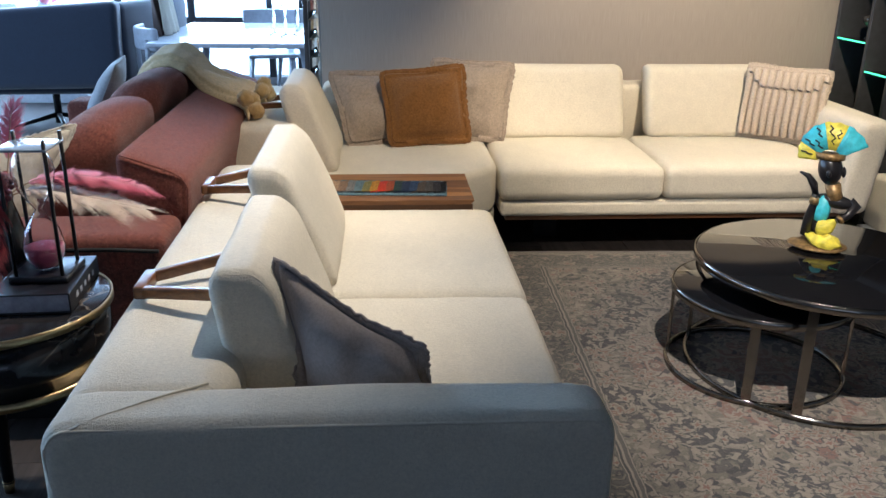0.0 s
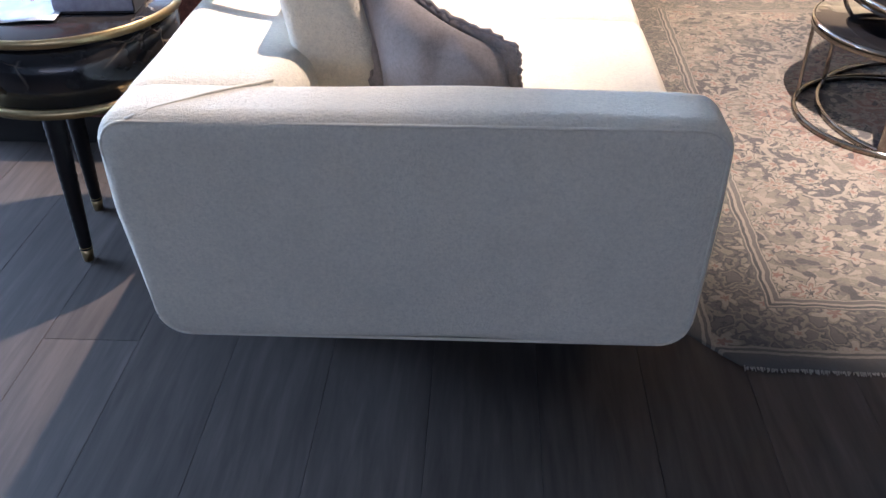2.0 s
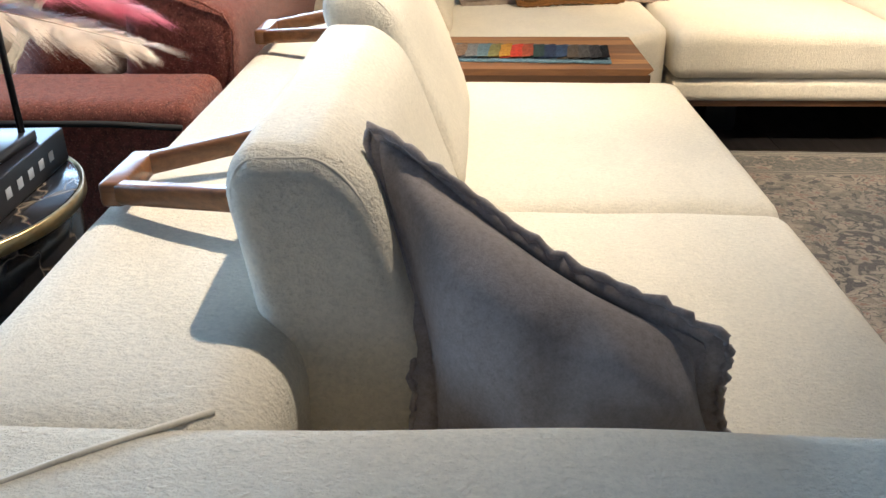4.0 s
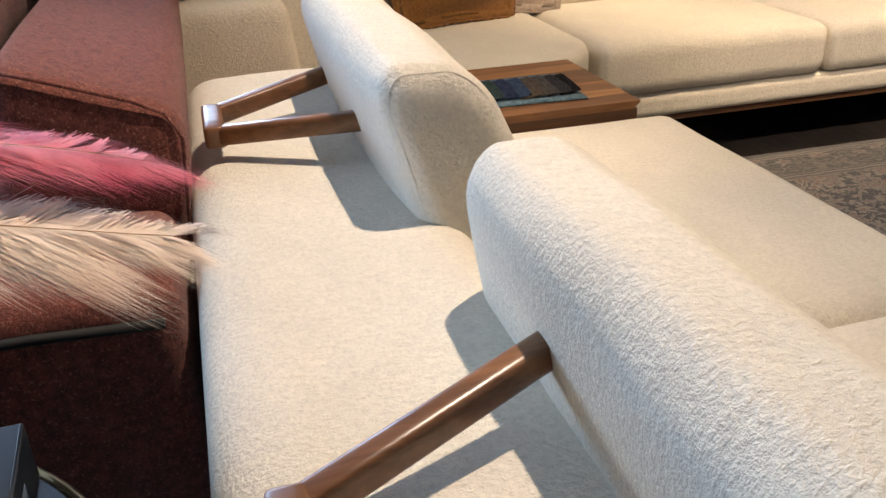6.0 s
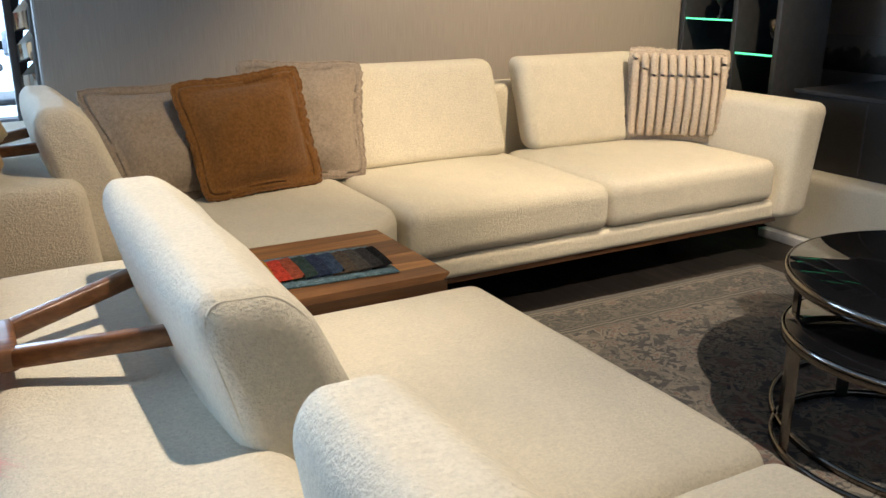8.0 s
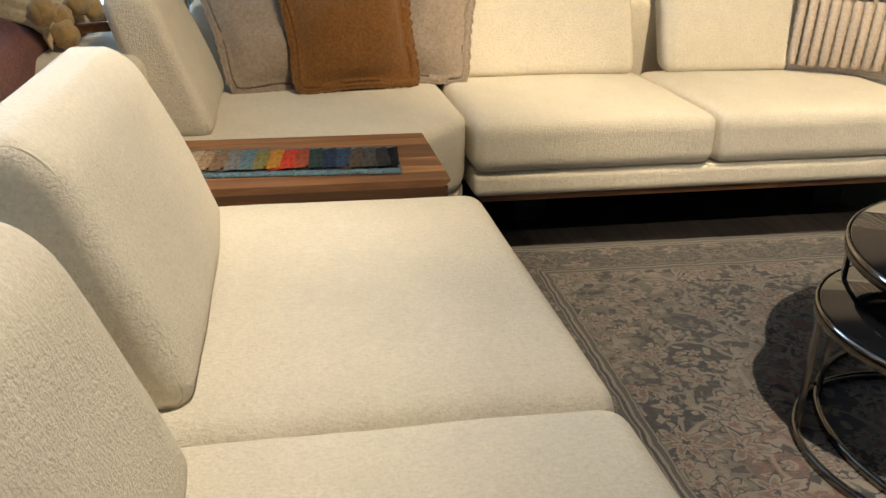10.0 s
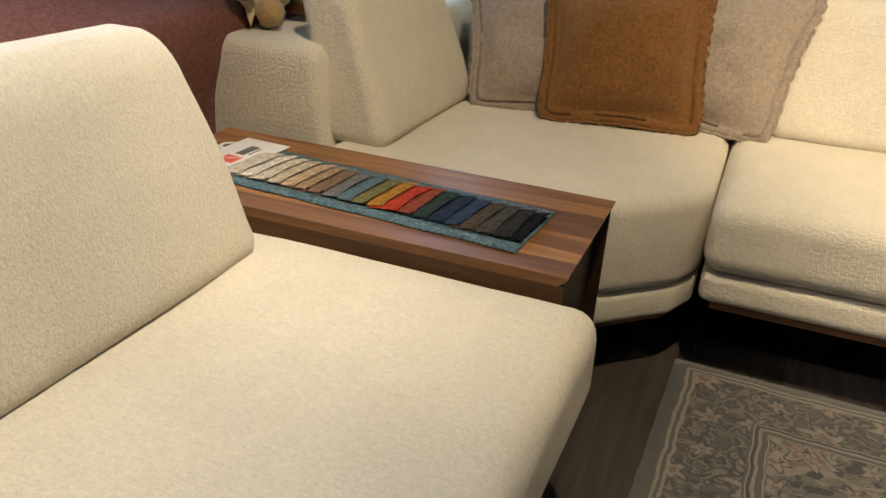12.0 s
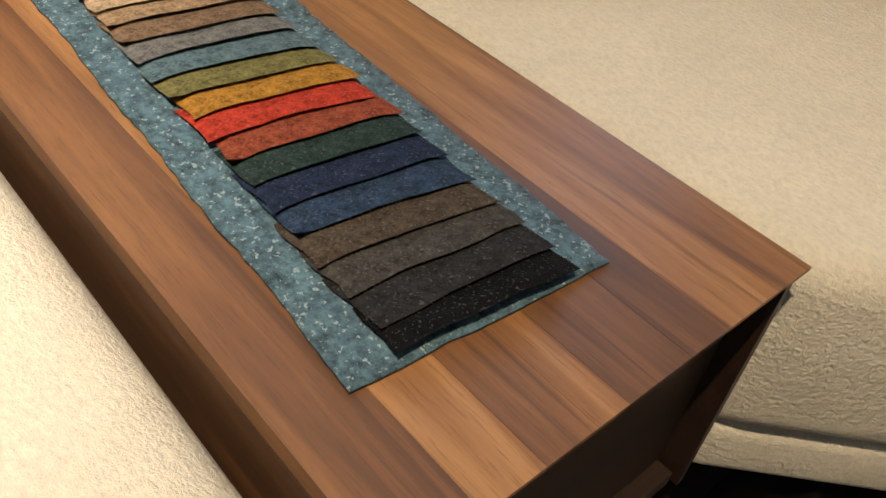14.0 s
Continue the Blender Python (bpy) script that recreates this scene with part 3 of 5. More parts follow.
def end_profile(x0, x1, z0, z1, big, low, inset):
    out = []
    for cx, cz, q, a0 in ((x0 + low, z0 + low, low - inset, 270), (x0 + big, z1 - big, big - inset, 180), (x1 - big, z1 - big, big - inset, 90), (x1 - low, z0 + low, low - inset, 0)):
        for i in range(8):
            a = radians(a0 - 90 * i / 7)
            out.append((cx + q * math.cos(a), cz + q * math.sin(a)))
    return out + [out[0]]


def bar(p, q, w, h, r=0.006):
    """A straight bar of w by h with eased edges from p to q."""
    p, q = Vector(p), Vector(q)
    d = q - p
    side = d.cross(Vector((0, 0, 1))).normalized()
    up = side.cross(d).normalized()
    pts, faces = rbox(0, d.length, -w / 2, w / 2, -h / 2, h / 2, r, 3, None, 2)
    d = d.normalized()
    return [p + d * v.x + side * v.y + up * v.z for v in pts], [f[::-1] for f in faces]


def bracket(sofa_part, y, x_out, x_in, z, spread=0.150):
    """A walnut bracket in the shape of a cut-off wedge, holding a backrest."""
    a, b = Vector((x_in + 0.03, y - spread, z + 0.030)), Vector((x_out + 0.004, y - 0.048, z))
    c, d = Vector((x_out + 0.004, y + 0.048, z)), Vector((x_in + 0.03, y + spread, z + 0.030))
    lo, hi = Vector((x_out, y - 0.061, z)), Vector((x_out, y + 0.061, z))
    for nm, p, q, w, h in (("bracket_bar", a, b, 0.023, 0.028), ("bracket_end", lo, hi, 0.030, 0.032), ("bracket_bar", c, d, 0.023, 0.028)):
        part(nm, bar(p, q, w, h), WALNUT_BAR, sofa_part, "walnut bar")


def backrest(sofa, x, y0, y1, z0, z1, kf=0.43, kb=0.28, t=0.185, x_out=0.318, zb=0.674, big=0.062, low=0.045, r=0.034, dy=0.0):
    move = wedge(x - t, x, z0, kf, kb)
    c = part("backrest", rbox(x - t, x, y0, y1, z0, z1, r, 20, backrest_shape(x - t, x, y0, y1, z0, z1, big, low, move, r), 5), CREAM, sofa)
    d = 0.010
    inset = r - math.sqrt(r * r - (r - d) ** 2)
    for yy in (y0 + d, y1 - d):
        part("piping", tube([move(Vector((a, yy + 0.040 * max(0.0, (b - z0) / (z1 - z0)) ** 1.5 * (1 if yy < (y0 + y1) / 2 else -1), b))) for a, b in end_profile(x - t, x, z0, z1, big, low, inset)], 0.0022, 6), CREAM_WELT, c)
    bracket(c, (y0 + y1) / 2 + dy, x_out, x - t - kb * (zb - z0), zb)
    return c


ARM = (0.27, 1.328, 2.072, 2.225, 0.165, 0.638)


def arm_taper(p):
    return Vector((p.x + (0.03 if p.x < 0.6 else -0.012) * max(0, 0.45 - p.z) / 0.3, p.y + 0.003 * math.sin(p.x * 9) + 0.003 * noise.noise(p * 6), p.z - 0.006 * max(0, p.x - 0.9) + 0.003 * noise.noise(p * 5)))


def arm_shape(p, big=0.062):
    """Rounds the arm's four long corners more than its edges."""
    x0, x1, _, _, z0, z1 = ARM
    cx = min(max(p.x, x0 + big), x1 - big)
    cz = min(max(p.z, z0 + big), z1 - big)
    dx, dz = p.x - cx, p.z - cz
    q = p.copy()
    if abs(dx) > 1e-9 and abs(dz) > 1e-9:
        k = min(1.0, (big - end_inset(p.y, ARM[2], ARM[3], 0.034)) / math.hypot(dx, dz))
        q.x, q.z = cx + dx * k, cz + dz * k
    return arm_taper(q)


def arm_welt(big=0.062, r=0.034, d=0.007):
    x0, x1, y0, _, z0, z1 = ARM
    inset = r - math.sqrt(r * r - (r - d) ** 2)
    out, q = [], big - inset
    for cx, cz, a0 in ((x0 + big, z0 + big, 270), (x0 + big, z1 - big, 180), (x1 - big, z1 - big, 90), (x1 - big, z0 + big, 0)):
        for i in range(7):
            a = radians(a0 - 15 * i)
            out.append(arm_taper(Vector((cx + q * math.cos(a), y0 + d, cz + q * math.sin(a)))))
    return out + [out[0]]


# the module with an arm and two seats
chaise = thing("sofa_module", "cream boucle sofa module with arm, deep back ledge and loose backrests", "sofa", "modular sofa", at=(0, 0, 0))
part("arm", rbox(*ARM, 0.034, 22, arm_shape), CREAM, chaise)
part("back_ledge", rbox(0.27, 0.60, 2.17, 3.975, 0.165, 0.640, 0.062, 10, lambda p: Vector((p.x + (0.03 if p.x < 0.4 else 0) * max(0, (0.45 - p.z)) / 0.3, p.y, p.z + 0.005 * noise.noise(p * 5)))), CREAM, chaise)
part("welt", tube(arm_welt(), 0.0032, 6), CREAM_WELT, chaise)
part("mitre_seam", tube([(0.55, 2.225, 0.637), (0.46, 2.165, 0.640), (0.375, 2.105, 0.638), (0.335, 2.082, 0.628)], 0.003, 6), CREAM_WELT, chaise)
for y0, y1 in ((2.235, 3.085), (3.078, 3.965)):
    part("seat_cushion", rbox(0.57, 1.338, y0, y1, 0.275, 0.450, 0.045, 9, puffed(0.57, 1.338, y0, y1, 0.45, 0.010, y0)), CREAM, chaise)
part("base_rail", rbox(0.32, 1.295, 2.20, 3.96, 0.20, 0.275, 0.02, 3), CREAM, chaise)
part("plinth", box(0.36, 1.28, 2.16, 3.95, 0.165, 0.20), WALNUT_BAR, chaise, "walnut plinth strip")
for x in (0.5, 1.12):
    for y in (2.35, 3.75):
        part("foot", box(x - 0.05, x + 0.05, y - 0.05, y + 0.05, 0.0, 0.168), DARKWOOD, chaise, "black block foot")
backrest(chaise, 0.774, 2.35, 3.02, 0.444, 0.803, 0.36, 0.20, x_out=0.326, zb=0.670, dy=-0.025)
backrest(chaise, 0.768, 3.135, 3.875, 0.444, 0.820, 0.415, 0.262, dy=0.013)

# the corner module
corner = thing("corner_sofa_module", "cream boucle corner module with angled front and back ledge", "sofa", "modular sofa")
plan = [(0.56, 4.403), (1.255, 4.403), (1.415, 4.556), (1.452, 4.650), (1.452, 5.52), (0.56, 5.52)]
part("seat_cushion", slab(plan, 0.234, 0.462, 0.040, 5), CREAM, corner)
part("base_rail", slab([(0.30, 4.42), (1.255, 4.418), (1.408, 4.566), (1.447, 4.658), (1.447, 5.5), (0.30, 5.5)], 0.160, 0.234, 0.015, 3), CREAM, corner)
part("plinth", slab([(0.34, 4.46), (1.245, 4.445), (1.39, 4.585), (1.425, 4.665), (1.425, 5.48), (0.34, 5.48)], 0.138, 0.162, 0.003, 1), WALNUT_BAR, corner, "walnut plinth strip")
part("back_ledge", rbox(0.135, 0.58, 4.44, 5.55, 0.17, 0.684, 0.040, 7, lambda p: Vector((p.x - 0.045 * min(1, max(0, (p.x - 0.25) / 0.33)) * max(0, (p.z - 0.3) / 0.4), p.y, p.z + 0.005 * noise.noise(p * 5)))), CREAM, corner)
part("back_rail", rbox(0.58, 1.44, 5.34, 5.55, 0.2, 0.72, 0.045, 5), CREAM, corner)
for x, y in ((0.45, 4.65), (1.15, 4.75), (0.45, 5.3), (1.3, 5.3)):
    part("foot", box(x - 0.05, x + 0.05, y - 0.05, y + 0.05, 0.0, 0.1385), DARKWOOD, corner, "black block foot")
backrest(corner, 0.712, 4.475, 5.10, 0.452, 0.85, 0.37, 0.24, 0.175, 0.25, 0.712)

# the long module along the wall
long_sofa = thing("long_sofa_module", "cream boucle two-seat sofa with flared arm and walnut base", "sofa", "modular sofa")
for x0, x1 in ((1.455, 2.252), (2.248, 3.10)):
    part("seat_cushion", rbox(x0, x1, 4.54, 5.25, 0.292, 0.462, 0.045, 9, puffed(x0, x1, 4.54, 5.25, 0.462, 0.012, x0)), CREAM, long_sofa)
part("base_rail", rbox(1.46, 3.20, 4.555, 5.52, 0.215, 0.292, 0.022, 4), CREAM, long_sofa)
part("plinth", box(1.49, 3.17, 4.585, 5.50, 0.190, 0.217), WALNUT_BAR, long_sofa, "walnut plinth strip")
part("back_rail", rbox(1.455, 3.26, 5.33, 5.55, 0.2, 0.722, 0.04, 6), CREAM, long_sofa)
part("arm", rbox(3.10, 3.275, 4.515, 5.54, 0.215, 0.678, 0.045, 7, lambda p: Vector((p.x + 0.15 * max(0, p.z - 0.25), p.y, p.z))), CREAM, long_sofa)
for x in (1.75, 2.95):
    for y in (4.95, 5.35):
        part("foot", box(x - 0.06, x + 0.06, y - 0.05, y + 0.05, 0.0, 0.1895), DARKWOOD, long_sofa, "black block foot")


def lean_back(z0, k):
    def f(p):
        n = noise.noise(p * 4) * 0.006
        return Vector((p.x, p.y + k * max(0.0, p.z - z0) + n, p.z))
    return f


for x0, x1 in ((1.53, 2.215), (2.333, 3.0)):
    part("backrest", rbox(x0, x1, 5.135, 5.255, 0.462, 0.835, 0.045, 8, lean_back(0.462, 0.36), 5), CREAM, long_sofa)


# ---------- walnut side unit with the swatch card ----------
unit = thing("side_table", "walnut box side table between sofa modules, open at one end", "table")
def mitred_board(y0, y1, x0=0.33, x1=1.268, z1=0.475):
    """A flush board of the top whose free end is cut back below to a thin edge."""
    pts = [(x0, y0, z1), (x1, y0, z1), (x1, y1, z1), (x0, y1, z1)]
    pts += [(x0, y0, z1 - 0.018), (x1, y0, z1 - 0.004), (x1, y1, z1 - 0.004), (x0, y1, z1 - 0.018)]
    pts += [(x1 - 0.015, y0, z1 - 0.018), (x1 - 0.015, y1, z1 - 0.018)]
    return pts, [(0, 1, 2, 3), (4, 7, 9, 8), (8, 9, 6, 5), (1, 5, 6, 2), (0, 3, 7, 4), (0, 4, 8, 5, 1), (3, 2, 6, 9, 7)]


worktop = part("top", box(0.335, 1.245, 3.992, 4.382, 0.452, 0.4568, 0.0006), WALNUT, unit, smooth=False)
y = 3.982
for wide in (0.062, 0.050, 0.046, 0.030, 0.066, 0.044, 0.113):
    part("board", mitred_board(y, y + wide - 0.0003), WALNUT, worktop, smooth=False)
    y += wide
part("front_panel", box(0.33, 1.262, 3.982, 3.992, 0.17, 0.4568, 0.0006), WALNUT, unit, smooth=False)
# rear and bottom panels carry the open end's shade in their colour
part("rear_panel", box(0.33, 1.262, 4.383, 4.393, 0.17, 0.4568, 0.0006), SHADED_WALNUT, unit, smooth=False)
part("bottom", box(0.34, 1.255, 3.993, 4.377, 0.17, 0.19, 0.001), SHADED_WALNUT, unit, smooth=False)
# panel added inside the open end, its colour dark in place of shade
part("inner_panel", box(1.222, 1.236, 3.993, 4.382, 0.1905, 0.4515, 0.001), SHADED_WALNUT, unit, "inner end panel, walnut darkened for shade", smooth=False)
part("end_panel", box(0.33, 0.35, 3.993, 4.377, 0.1905, 0.4515, 0.001), WALNUT, unit, smooth=False)
for x in (0.42, 1.18):
    part("foot", box(x - 0.04, x + 0.04, 4.1, 4.3, 0.0, 0.171), DARKWOOD, unit)

swatch = thing("fabric_swatch_card", "folded fabric samples on a blue backing on the walnut table", "fabric samples", at=(0.42, 4.075, 0.4765))
swatch.rotation_euler = (0, 0, radians(-3.2))
NAVYBACK = fabric("blue_denim_backing", (0.085, 0.150, 0.195), 210, 0.9, 0.05, 0.35, 0.003, (0.33, 0.42, 0.45), 0.6)
CARD = plain("white_card", (0.74, 0.73, 0.71), 0.6, 0, 0.02, 40, 0.02)
REDINK = plain("red_print", (0.62, 0.10, 0.07), 0.6, 0, 0.05)
GREYINK = plain("grey_print", (0.10, 0.10, 0.11), 0.6, 0, 0.05)


def backing():
    nx, ny = 70, 12
    pts, faces = [], []
    for j in range(ny + 1):
        for i in range(nx + 1):
            x = 0.075 + 0.668 * i / nx
            y = 0.225 * j / ny
            if j in (0, ny):
                y += random.uniform(-0.0012, 0.0012) + 0.0012 * math.sin(i * 0.35)
            if i == nx:
                x += random.uniform(-0.0015, 0.0015)
            pts.append((x, y, 0.001 + 0.0012 * (1 + noise.noise(Vector((x * 14, y * 14, 3))))))
    for j in range(ny):
        for i in range(nx):
            a = j * (nx + 1) + i
            faces.append((a, a + 1, a + nx + 2, a + nx + 1))
    m = len(pts)
    pts += [(x, y, 0.0) for x, y, z in pts]
    faces += [tuple(v + m for v in reversed(f)) for f in faces]
    rim = [i for i in range(nx)] + [j * (nx + 1) + nx for j in range(ny)] + [ny * (nx + 1) + i for i in range(nx, 0, -1)] + [j * (nx + 1) for j in range(ny, 0, -1)]
    for a, b in zip(rim, rim[1:] + rim[:1]):
        faces.append((a, a + m, b + m, b))
    return pts, faces


part("backing", backing(), NAVYBACK, swatch, "blue woven backing")
card = part("header_card", box(-0.01, 0.105, -0.002, 0.252, 0.0042, 0.0058, 0.0004), CARD, swatch, "white card header")
part("punched_tab", lathe([(0.028, 0.0006), (0.028, 0.0016), (0.018, 0.0016), (0.018, 0.0006)], 24, (-0.012, 0.19, 0), True), CARD, card)
part("logo_mark", box(0.028, 0.070, 0.085, 0.130, 0.0059, 0.0062, 0.0001), REDINK, card)
part("logo_notch", ([(0.028, 0.108, 0.0064), (0.046, 0.108, 0.0064), (0.070, 0.128, 0.0064), (0.070, 0.132, 0.0064), (0.042, 0.110, 0.0064), (0.028, 0.112, 0.0064)], [(0, 1, 2, 3, 4, 5)]), CARD, card)
part("print_bar", box(0.036, 0.058, 0.142, 0.205, 0.0059, 0.0062, 0.0001), GREYINK, card)
part("print_bar", box(0.064, 0.068, 0.150, 0.200, 0.0059, 0.0062, 0.0001), GREYINK, card)
SAMPLES = [(0.60, 0.55, 0.46), (0.66, 0.62, 0.55), (0.58, 0.52, 0.42), (0.52, 0.44, 0.33), (0.46, 0.34, 0.22), (0.34, 0.23, 0.14), (0.20, 0.13, 0.085), (0.16, 0.16, 0.16),
           (0.10, 0.16, 0.19), (0.17, 0.155, 0.06), (0.38, 0.185, 0.03), (0.44, 0.045, 0.025), (0.26, 0.062, 0.032), (0.025, 0.045, 0.042), (0.018, 0.028, 0.062),
           (0.028, 0.050, 0.095), (0.075, 0.058, 0.044), (0.060, 0.056, 0.052), (0.026, 0.026, 0.028), (0.006, 0.006, 0.007)]


def sample_mesh(i):
    """One folded sample: a soft strip whose leading edge lies raised on the next."""
    nx, ny = 8, 14
    pts, faces = [], []
    w = 0.062 if i < len(SAMPLES) - 1 else 0.052
    for s in (1, 0):
        for j in range(ny + 1):
            for k in range(nx + 1):
                u, v = k / nx, j / ny
                x = u * w + 0.003 * noise.noise(Vector((i * 3.1, v * 3, 0))) * u + 0.010 * (v - 0.5) * 0.4
                y = v * 0.155 + 0.004 * noise.noise(Vector((i * 1.7, u * 2, v))) * 1.0
                z = 0.0035 + 0.0120 * u ** 1.2 * (1 - 0.35 * (2 * v - 1) ** 4) + 0.0012 * noise.noise(Vector((u * 5 + i, v * 9, 1.0)))
                if s == 1:
                    z += 0.0030 * max(0.0, 1 - (2 * u - 1) ** 6) ** 0.5 * max(0.0, 1 - (2 * v - 1) ** 8) ** 0.5
                pts.append((x, y, z))
    m = (nx + 1) * (ny + 1)
    for j in range(ny):
        for k in range(nx):
            a = j * (nx + 1) + k
            faces.append((a, a + 1, a + nx + 2, a + nx + 1))
            faces.append(tuple(v + m for v in (a + nx + 1, a + nx + 2, a + 1, a)))
    rim = [k for k in range(nx)] + [j * (nx + 1) + nx for j in range(ny)] + [ny * (nx + 1) + k for k in range(nx, 0, -1)] + [j * (nx + 1) for j in range(ny, 0, -1)]
    for a, b in zip(rim, rim[1:] + rim[:1]):
        faces.append((a, a + m, b + m, b))
    return pts, faces


for i, c in enumerate(SAMPLES):
    cm = fabric("sample_cloth", c, 330, 1.0, 0.0, 0.25, 0.004, tuple(0.9 * v + 0.07 for v in c), 0.5)
    s = part("fabric_sample", sample_mesh(i), cm, swatch)
    s.location = (0.072 + i * 0.0325, 0.036 + random.uniform(-0.003, 0.003), 0.0)
    s.rotation_euler = (0, 0, radians(random.uniform(-1.5, 1.5)))


# ---------- throw pillows ----------
def frill(path, seed, wide=0.021):
    """A wavy flat flange standing out from a pillow's edge, with a thick hem."""
    path = [Vector(p) for p in path]
    if (path[0] - path[-1]).length < 1e-6:
        path = path[:-1]
    fine = [path[i].lerp(path[(i + 1) % len(path)], k / 4) for i in range(len(path)) for k in range(4)]
    mid = sum(fine, Vector()) / len(fine)
    norm = (fine[len(fine) // 4] - mid).cross(fine[0] - mid).normalized()
    n, pts, faces, hem = len(fine), [], [], []
    for i, p in enumerate(fine):
        d = (p - mid).normalized()
        wob = noise.noise(Vector((i * 0.23, seed, 0)))
        wide_i = wide * (1 + 0.35 * noise.noise(Vector((i * 0.5, seed, 4))))
        sway = norm * (0.007 * wob)
        tip = p + d * wide_i + sway
        hem.append(tip)
        pts += [p - d * 0.012 + norm * 0.003, tip + norm * 0.002, tip - norm * 0.002, p - d * 0.012 - norm * 0.003]
        for k in range(4):
            a, b = i * 4 + k, i * 4 + (k + 1) % 4
            c, e = ((i + 1) % n) * 4 + (k + 1) % 4, ((i + 1) % n) * 4 + k
            faces.append((a, b, c, e))
    return join((pts, faces), tube(hem + [hem[0]], [0.0042 + 0.0012 * math.sin(i * 1.9) for i in range(n + 1)], 6))


def throw_pillow(label, mat, corners, thick, seed, flange=0.0, piping=None, dip=0.02, wrinkle=0.006, full=0.7):
    p = thing("throw_pillow", label, "pillow", "throw pillows")
    part("cover", pillow(*corners, thick, 28, flange, seed, wrinkle, dip, full), mat, p)
    if mat is GREYFAB:
        part("edge_seam", tube(rim_path(*corners, dip), 0.004, 6), piping or mat, p)
    else:
        part("flange", frill(rim_path(*corners, dip), seed), piping or mat, p, "frayed flat flange")
    return p


throw_pillow("grey-lilac velvet throw pillow slumped beside the backrest", GREYPINK,
             ((0.715, 2.30, 0.455), (1.045, 2.31, 0.455), (0.968, 2.285, 0.672), (0.657, 2.470, 0.803)), 0.17, 3, 0.05, dip=0.034, wrinkle=0.014)
throw_pillow("taupe boucle throw pillow in the sofa corner", TAUPE,
             ((0.735, 5.00, 0.466), (1.14, 5.09, 0.466), (1.10, 5.33, 0.80), (0.63, 5.24, 0.80)), 0.16, 5, 0.05, wrinkle=0.014)
throw_pillow("amber linen throw pillow with flanged edge", ORANGE,
             ((0.948, 4.965, 0.472), (1.362, 5.045, 0.474), (1.328, 5.165, 0.852), (0.900, 5.12, 0.815)), 0.16, 8, 0.07, dip=0.020, wrinkle=0.016)
throw_pillow("taupe boucle throw pillow behind the amber one", TAUPE,
             ((1.13, 5.16, 0.468), (1.535, 5.07, 0.468), (1.61, 5.255, 0.845), (1.18, 5.33, 0.86)), 0.12, 11, 0.06, wrinkle=0.014)
stripes = ((2.835, 5.155, 0.468), (3.178, 4.930, 0.472), (3.230, 4.975, 0.846), (2.882, 5.205, 0.860))
ribp = throw_pillow("beige rib-knit throw pillow in the arm corner", RIB_DARK, stripes, 0.13, 14, 0.03, dip=0.024, wrinkle=0.002)


def ribs(corners, thick, count):
    """Knitted ribs standing proud of the pillow's front."""
    bl, br, tr, tl = (Vector(c) for c in corners)
    norm = (br - bl).cross(tl - bl).normalized()
    out = []
    for i in range(count):
        u = (i + 0.5) / count
        fu = min(u, 1 - u) * 2
        path, rad = [], []
        for j in range(25):
            v = 0.07 + 0.86 * j / 24
            fv = min(v, 1 - v) * 2
            h = ((1 - (1 - fu) ** 2.4) * (1 - (1 - fv) ** 2.4)) ** 0.7
            p = bl * (1 - u) * (1 - v) + br * u * (1 - v) + tr * u * v + tl * (1 - u) * v
            path.append(p + norm * (thick / 2 * h + 0.013))
            rad.append(0.0158 + 0.0022 * math.sin(j * 2.6 + i))
        out.append((path, rad))
    return out


for path, rad in ribs(stripes, 0.13, 11):
    part("rib", tube(path, rad, 7, 0.9), RIBBED, ribp)


# ---------- rug ----------
rug = thing("rug", "faded grey and rose oriental rug on the oak floor", "rug", at=(2.245, 3.403, 0.0))
rug.rotation_euler = (0, 0, radians(-1.7))


def rug_mesh():
    w, l, cut = RUG_W / 2, RUG_L / 2, 0.11
    nx, ny = 60, 84
    pts, faces = [], []
    for j in range(ny + 1):
        for i in range(nx + 1):
            x, y = -w + 2 * w * i / nx, -l + 2 * l * j / ny
            if x + w + y + l < cut:
                k = (cut - (x + w + y + l)) / 2
                x, y = x + k, y + k
            e = min(i, nx - i, j, ny - j)
            jig = 0.003 * noise.noise(Vector((x * 30, y * 30, 0))) if e == 0 else 0
            z = 0.012 + 0.0015 * noise.noise(Vector((x * 5, y * 5, 2)))
            pts.append((x + jig, y + jig, z if e else 0.007))
    for j in range(ny):
        for i in range(nx):
            a = j * (nx + 1) + i
            faces.append((a, a + 1, a + nx + 2, a + nx + 1))
    m = len(pts)
    rim = [i for i in range(nx)] + [j * (nx + 1) + nx for j in range(ny)] + [ny * (nx + 1) + i for i in range(nx, 0, -1)] + [j * (nx + 1) for j in range(ny, 0, -1)]
    pts += [(pts[a][0], pts[a][1], 0.0005) for a in rim]
    for k in range(len(rim)):
        q = (k + 1) % len(rim)
        faces.append((rim[k], m + k, m + q, rim[q]))
    return pts, faces


part("rug_face", rug_mesh(), RUG, rug)
FRINGE = fabric("fringe_cotton", (0.34, 0.31, 0.27), 300, 0.5)
fr = []
for s in (-1, 1):
    for i in range(420):
        x = -RUG_W / 2 + 0.11 + (RUG_W - 0.12) * i / 420 + random.uniform(-0.002, 0.002)
        y = s * RUG_L / 2
        q = s * random.uniform(0.004, 0.011)
        fr.append(tube([(x, y - s * 0.004, 0.006), (x + random.uniform(-0.004, 0.004), y + q, 0.002)], 0.0016, 3))
part("fringe", join(*fr), FRINGE, rug)


